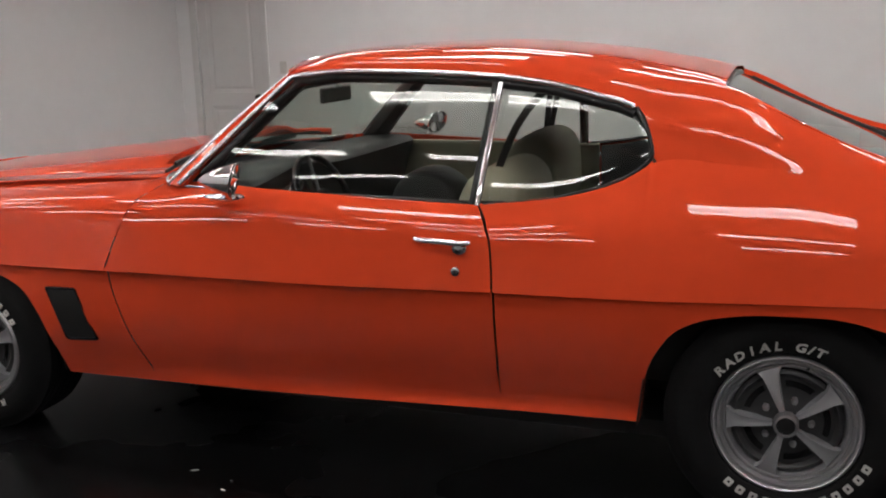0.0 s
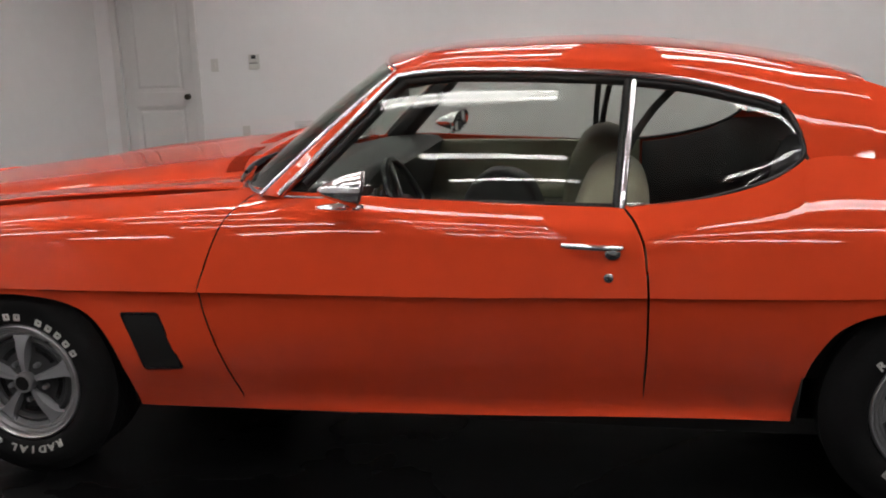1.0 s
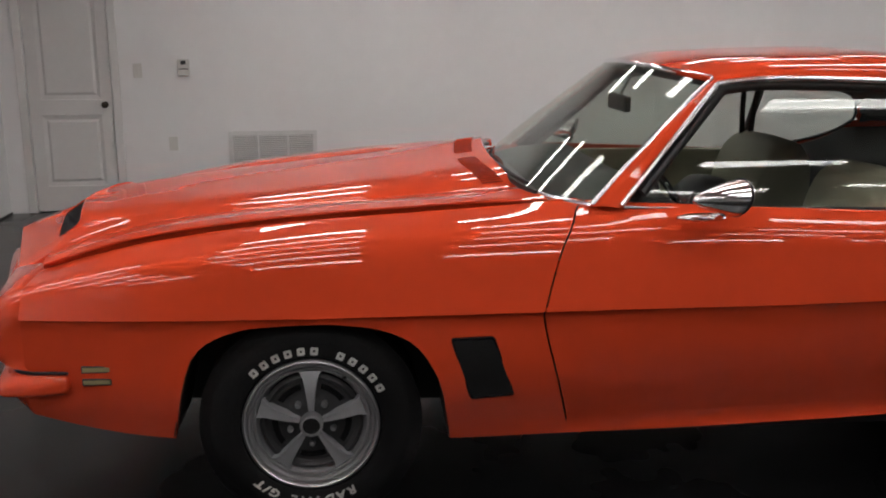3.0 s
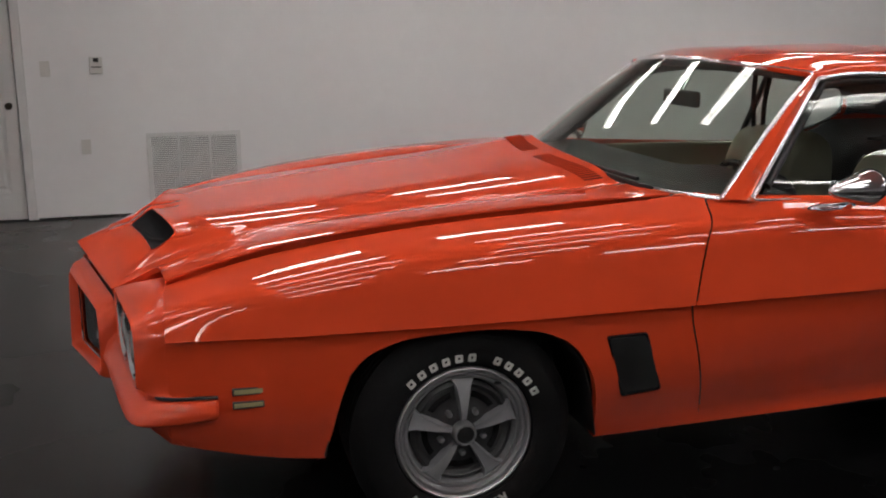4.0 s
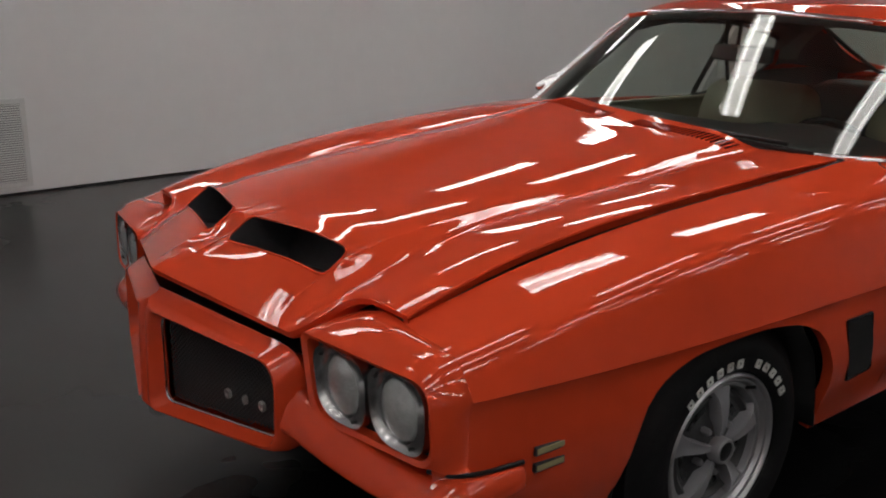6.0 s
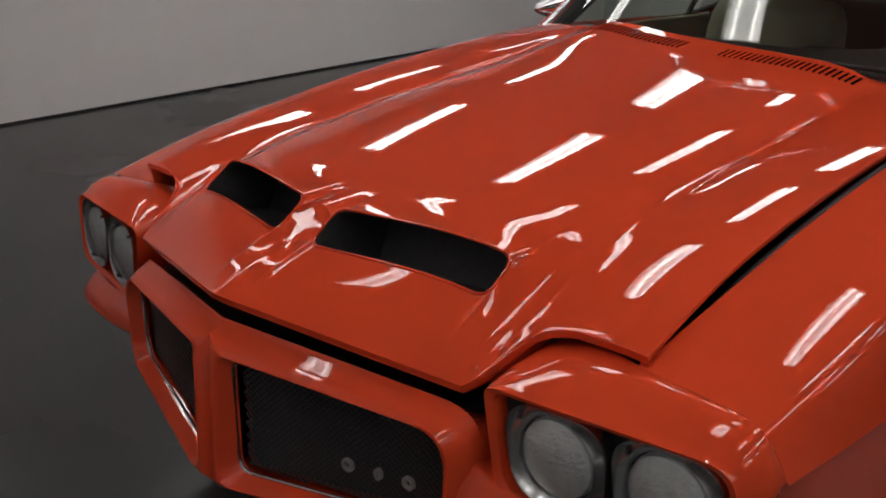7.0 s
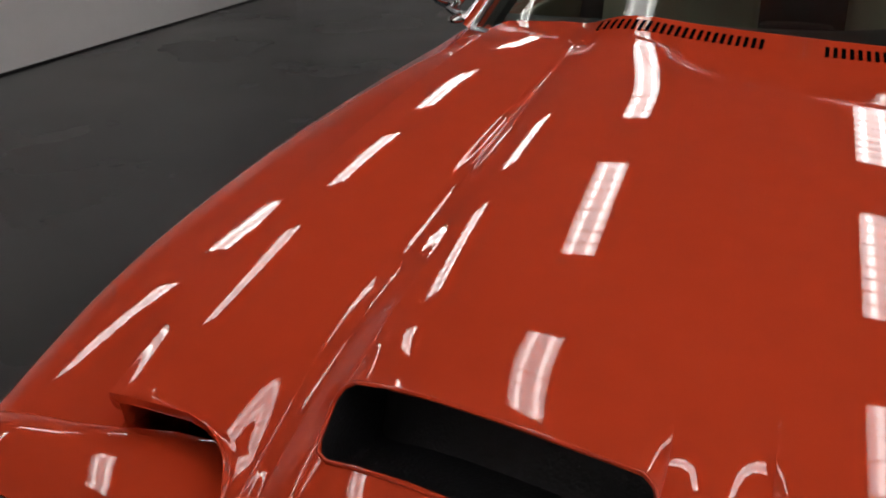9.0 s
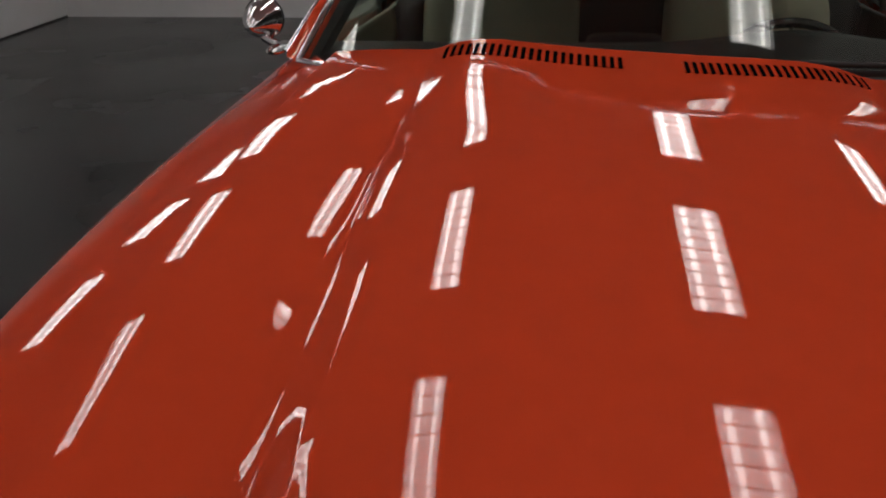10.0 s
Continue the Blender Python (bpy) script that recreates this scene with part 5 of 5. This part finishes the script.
        for i in range(5):
            mark(LETTERS["block"], base + radians(-23 - i * 9.4), ty, "sidewall_mark", "plain raised white block")
        base += math.pi
        for i, ch in enumerate("RADIAL"):
            mark(LETTERS[ch], base + radians(29 - i * 8.7), ty, "sidewall_letter", "raised white letter")
        for ch, d in (("G", -29), ("/", -35.5), ("T", -41.5)):
            mark(LETTERS[ch], base + radians(d), ty, "sidewall_letter", "raised white letter")
    return rim


def wheel_well(xc, sgn, arch):
    a = [(x, z) for x, z in zip(*arch)]
    rows = []
    for w in (0.90, 0.62):
        rows.append([(x, sgn * w, z + 0.004) for x, z in a])
    sheet("wheel_well", rows, BLACK, car, "black wheel well liner", (0, 0, -1), 0.004)
    v = [(x, sgn * 0.60, z + 0.01) for x, z in a]
    mk("inner_wheel_well", v, [tuple(range(len(v)))], BLACK, car, smooth=False, solid=0.004)


# ---- cabin ----
def cushion(name, pts, w0, w1, mat, parent, label="", r=0.03):
    """A padded block: a side outline swept across, with soft edges and slightly bulging."""
    rows = []
    n = len(pts)
    cx, cz = sum(p[0] for p in pts) / n, sum(p[1] for p in pts) / n
    prof = [catmull([*pts, pts[0]], u) for u in np.linspace(0, n, 4 * n + 1)[:-1]]
    for t, k in ((0, 0.80), (0.03, 0.93), (0.1, 1.0), (0.5, 1.03), (0.9, 1.0), (0.97, 0.93), (1, 0.80)):
        rows.append([(lerp(cx, x, k), lerp(w0, w1, t), lerp(cz, z, k)) for x, z in prof])
    m = len(prof)
    return mk(name, [p for q in rows for p in q], grid_faces(7, m, True) + [tuple(range(m)), tuple(6 * m + k for k in range(m))], mat, parent, label, sharp=70)


def cabin():
    # tub
    box("floor_pan", 0.45, 3.9, -0.78, 0.78, 0.22, 0.27, BLACK, car)
    box("engine_bay_pan", -0.68, 0.45, -0.58, 0.58, 0.30, 0.33, BLACK, car)
    box("firewall", 0.70, 0.74, -0.80, 0.80, 0.27, 0.90, BLACK, car)
    box("rear_bulkhead", 2.72, 2.76, -0.76, 0.76, 0.27, 0.93, DARKVINYL, car)
    rows = [[(x, y, 0.93 + 0.01 * math.cos(3 * y)) for y in np.linspace(-0.72, 0.72, 9)] for x in np.linspace(2.6, 3.18, 5)]
    sheet("parcel_shelf", rows, DARKVINYL, car, "dark rear parcel shelf", (0, 0, 1), 0.01)
    for sgn in (-1, 1):
        rows = []
        for x in np.linspace(0.80, 2.02, 12):
            rows.append([(x, sgn * (0.79 - 0.012 * k % 0.02), z) for k, z in enumerate((0.40, 0.60, 0.72, 0.85, 0.90, min(0.925, pchip(*WIN_LOW, max(x, 0.9)) - 0.006)))])
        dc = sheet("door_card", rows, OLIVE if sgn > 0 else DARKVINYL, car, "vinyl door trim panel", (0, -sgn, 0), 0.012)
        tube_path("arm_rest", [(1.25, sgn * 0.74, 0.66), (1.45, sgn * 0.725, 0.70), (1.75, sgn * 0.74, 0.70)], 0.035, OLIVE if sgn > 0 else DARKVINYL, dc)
        tube_path("lock_button", [(1.64, sgn * 0.80, 0.91), (1.64, sgn * 0.80, 0.955)], 0.004, CHROME, dc, sides=6)
        rows = [[(x, sgn * 0.775, z) for z in (0.40, 0.65, pchip(*WIN_LOW, min(x, 2.42)) - 0.01)] for x in np.linspace(2.03, 3.1, 12)]
        sheet("rear_side_trim", rows, DARKVINYL, car, "dark rear side trim", (0, -sgn, 0), 0.012)
    # headliner under the roof, from rail to rail
    rows = []
    for x in np.linspace(1.25, 2.63, 24):
        g0 = green_at(x, pchip(*WIN_TOP, x))[1] if x <= 2.456 else 0.6
        lean = 0.111 * max(0, 1 - (x - 1.243) / 0.3)
        half = [(x + 0.010 - lean * (1 - min(1.0, abs(w) / 0.65) ** 2.7), -(w - 0.020), z - 0.020) for w, z in (green(x, g) for g in np.linspace(g0 + 0.1, 6, 18))]
        rows.append(half[:-1] + [(half[-1][0], 0.0, half[-1][2])] + [(p[0], -p[1], p[2]) for p in half[-2::-1]])
    sheet("headliner", rows, GREYLINER, car, "grey headliner", (0, 0, -1))
    tube_path("windshield_header", [tuple(np.array(ws_pt(0.985, v)) + (0.018, 0, -0.012)) for v in np.linspace(-0.97, 0.97, 17)], 0.014, DARKVINYL, car, "dark header trim", sides=6)
    # inner pillars behind the quarter windows
    for sgn in (-1, 1):
        rows = []
        for t in np.linspace(-0.03, 1.0, 10):
            a, b = np.array(ws_pt(t, sgn * 0.985)), np.array([lerp(0.93, 1.262, t), sgn * lerp(0.818, 0.632, t), lerp(0.945, 1.283, t)])
            rows.append([tuple(a + (0.004, -sgn * 0.006, -0.010)), tuple(a + (0.008, -sgn * 0.018, -0.026)), tuple((a + b) / 2 + (0.012, -sgn * 0.040, -0.030)), tuple(b + (0.030, -sgn * 0.040, -0.012)), tuple(b + (0.040, -sgn * 0.012, -0.008)), tuple(b + (0.030, sgn * 0.000, -0.004))])
        sheet("inner_windshield_pillar", rows, DARKVINYL, car, "dark inner pillar trim", (0.3, -sgn, -0.2))
        rows = []
        for x in np.linspace(1.25, 2.44, 16):
            zt = pchip(*WIN_TOP, x)
            w0 = green_at(x, zt)[0]
            rows.append([(x, sgn * (w0 - 0.006), zt - 0.012), (x, sgn * (w0 - 0.03), zt - 0.006), (x, sgn * 0.585, green(x, 6)[1] - 0.115)])
        sheet("roof_rail_trim", rows, GREYLINER, car, "grey headliner edge trim", (0, -sgn, -0.5))
        rows = []
        for x in np.linspace(2.47, 2.72, 5):
            rows.append([(x, sgn * (green(x, g)[0] - 0.02), green(x, g)[1] - 0.012) for g in np.linspace(0, 4, 9)])
        sheet("inner_pillar_trim", rows, DARKVINYL, car, "dark inner pillar trim", (0, -sgn, 0))
        rows = []
        for x in np.linspace(2.70, 3.30, 8):
            rows.append([(x, sgn * (green(x, g)[0] - 0.022), green(x, g)[1] - 0.014) for g in np.linspace(0, 4.3, 9)])
        sheet("sail_panel_trim", rows, DARKVINYL, car, "dark inner sail panel trim", (0, -sgn, 0))
        rows = []
        for x in np.linspace(2.42, 2.64, 5):
            rows.append([(x, sgn * (green(x, g)[0] - 0.012), green(x, g)[1] - 0.016) for g in np.linspace(3.2, 5.4, 8)])
        sheet("rear_roof_trim", rows, GREYLINER, car, "grey headliner edge trim", (0, -sgn, -0.5))
    # dash with hooded top
    rows = []
    for y in np.linspace(-0.78, 0.78, 21):
        hood_up = 0.035 * math.exp(-((y + 0.38) / 0.20) ** 2)
        rows.append([(0.76, y, 0.93), (0.90, y, 0.952), (1.02, y, 0.957 + hood_up * 0.8), (1.10, y, 0.950 + hood_up), (1.125, y, 0.93 + hood_up), (1.10, y, 0.86), (1.06, y, 0.72), (1.05, y, 0.55)])
    d = sheet("dashboard", rows, DARKVINYL, car, "black padded dashboard", (0, 0, 1), 0.01)
    for y in (-0.48, -0.38, -0.28):
        rws = [[(1.105 - 0.004 * k, y + r * math.cos(a), 0.895 + r * math.sin(a)) for a in np.linspace(0, 2 * math.pi, 16, endpoint=False)] for k, r in ((-1, 0.042), (-2, 0.040), (-1, 0.036), (-1, 0.001))]
        sheet("gauge", rws, DULLCHROME, d, close=True)
    # steering wheel
    wc, tilt = Vector((1.225, -0.38, 0.825)), radians(24)
    M = Matrix.Translation(wc) @ Matrix.Rotation(math.pi / 2 - tilt, 4, "Y")
    sw = tube_path("steering_wheel", [M @ Vector((0.185 * math.cos(a), 0.185 * math.sin(a), 0)) for a in np.linspace(0, 2 * math.pi, 40, endpoint=False)], 0.013, GLOSSBLACK, car, "black rimmed steering wheel", closed=True, up=(0.9, 0, 0.41))
    for a in (0.3, math.pi - 0.3, -math.pi / 2 - 0.0):
        tube_path("wheel_spoke", [M @ Vector((0.03 * math.sin(a), 0.03 * math.cos(a), -0.02)), M @ Vector((0.18 * math.sin(a), 0.18 * math.cos(a), 0))], 0.012, DULLCHROME, sw, flat=0.4)
    rws = [[M @ Vector((r * math.cos(a), r * math.sin(a), h)) for a in np.linspace(0, 2 * math.pi, 20, endpoint=False)] for h, r in ((-0.05, 0.05), (0.0, 0.055), (0.015, 0.045), (0.018, 0.001))]
    sheet("horn_pad", rws, DARKVINYL, sw, close=True)
    tube_path("steering_column", [wc + Vector((-0.02, 0, -0.008)), (0.95, -0.38, 0.75)], 0.035, DARKVINYL, sw)
    # seats
    for y, mat, lab, dx, up in ((-0.39, TRIM_IN, "cream vinyl front bucket seat", 0.06, -0.03), (0.39, OLIVE, "olive grey front bucket seat", 0.0, 0.0)):
        st = cushion("front_seat", [(1.30, 0.40), (1.28, 0.55), (1.45, 0.60), (1.80, 0.55), (1.84, 0.42)], y - 0.26, y + 0.26, mat, car, lab)
        back = [(1.70, 0.55), (1.72, 0.80), (1.765, 0.95), (1.82, 1.01), (1.89, 1.022), (1.95, 0.985), (1.975, 0.90), (1.97, 0.70), (1.92, 0.52)]
        cushion("seat_back", [(x + dx, z + up) for x, z in back], y - 0.25, y + 0.25, mat, st)
    cushion("centre_armrest", [(1.36, 0.62), (1.36, 0.80), (1.42, 0.885), (1.48, 0.905), (1.56, 0.89), (1.63, 0.82), (1.66, 0.62)], -0.10, 0.12, DARKVINYL, car, "dark raised centre armrest")
    rs = cushion("rear_seat", [(2.12, 0.42), (2.10, 0.56), (2.30, 0.58), (2.55, 0.53), (2.56, 0.42)], -0.62, 0.62, DARKVINYL, car, "dark rear bench seat")
    cushion("seat_back", [(2.50, 0.52), (2.55, 0.80), (2.60, 0.95), (2.66, 0.97), (2.71, 0.94), (2.70, 0.52)], -0.62, 0.62, DARKVINYL, rs)
    # mirror on the header
    rv = mk("rear_view_mirror", *box_data(1.105, 1.13, -0.165, 0.085, 1.168, 1.228), DARKVINYL, car, "black rear-view mirror", False, bevel=0.01)
    tube_path("mirror_arm", [(1.12, -0.04, 1.225), (1.16, -0.04, 1.30)], 0.006, CHROME, rv, sides=6)
    # shoulder belts hanging from the rail
    for y, dx in ((0.60, 0.0), (0.57, 0.07), (-0.60, 0.3)):
        pts = [(1.86 + dx, y, 1.30), (1.84 + dx * 0.6, y - 0.02 * np.sign(y), 1.15), (1.83 + dx * 0.3, y - 0.06 * np.sign(y), 0.95), (1.83, y - 0.08 * np.sign(y), 0.70)]
        tube_path("seat_belt", [tuple(catmull(pts, u)) for u in np.linspace(0, 3, 12)], 0.014, BLACK, car, "black hanging shoulder belt", sides=6, flat=0.25, up=(1, 0, 0))
    # wipers parked in the cowl
    v = [(0.58, -0.66, 0.925), (0.58, 0.66, 0.925), (0.70, 0.72, 0.925), (0.86, 0.76, 0.925), (0.86, -0.76, 0.925), (0.70, -0.72, 0.925)]
    mk("cowl_panel", v, [tuple(range(6))], BLACK, car, "black cowl panel below the windshield", smooth=False, out=(0, 0, 1), solid=0.006)

    def at_foot(v, dx, dz):
        x, y, z = ws_pt(0.0, v)
        return (x + dx, y, z + dz)
    for v0 in (-0.78, 0.10):
        wp = tube_path("wiper", [at_foot(v0 + dv, -0.030 + 0.016 * dv, 0.004 + 0.03 * dv) for dv in np.linspace(0, 0.46, 8)], 0.008, BLACK, car, "black parked wiper arm", sides=6, flat=0.6)
        tube_path("wiper_blade", [at_foot(v0 + dv, -0.016, 0.018 + 0.01 * math.sin(4 * dv)) for dv in np.linspace(0.10, 0.66, 10)], 0.007, BLACK, wp, sides=6)
        tube_path("wiper_pivot", [at_foot(v0, -0.030, -0.03), at_foot(v0, -0.030, 0.010)], 0.013, DULLCHROME, wp, "grey metal wiper pivot", sides=10)


def cowl_side(sgn):
    """The painted corner between hood, fender and windshield foot."""
    rows = []
    for t in np.linspace(0, 1, 8):
        x = lerp(0.725, 0.815, t)
        w, z = section(x)[0]
        b = ws_pt(0.0, lerp(0.86, 0.945, t))
        rows.append([(x, sgn * (w + 0.006), z + 0.0005), (lerp(x, b[0], 0.5), sgn * lerp(w, b[1], 0.5), lerp(z, b[2], 0.5) + 0.002), (b[0], sgn * b[1], b[2] - 0.002)])
    sheet("cowl_corner", rows, PAINT, car, "", (0, 0, 1), 0.004)


def build_car():
    for sgn in (-1, 1):
        side_panel("front_fender", xs_for(-0.80, 0.672, ARCH_F), sgn, 0, 8, ARCH_F, warp1=lambda z: seam_f(z) - 0.0025)
        side_panel("door", xs_for(0.68, 2.03), sgn, 0, 8, None, 0.312, lambda z: seam_f(z) + 0.0025, lambda z: seam_r(z) - 0.0025)
        side_panel("rocker_panel", xs_for(0.765, 2.02), sgn, 6.6, 8, None, None, rows=6)
        quarter_panel(sgn)
        grille_surround(sgn)
        headlamp_housing(sgn)
        bumper_blade(sgn)
        side_fittings(sgn)
        cowl_side(sgn)
        wheel_well(0, sgn, ARCH_F)
        wheel_well(2.845, sgn, ARCH_R)
        wheel(0.0, sgn, 90, 0, sgn < 0)
        wheel(2.851, sgn, 109, 202, sgn < 0, 0.336)
    roof()
    rear_end()
    hood()
    front_valance()
    glazing()
    cabin()


build_car()
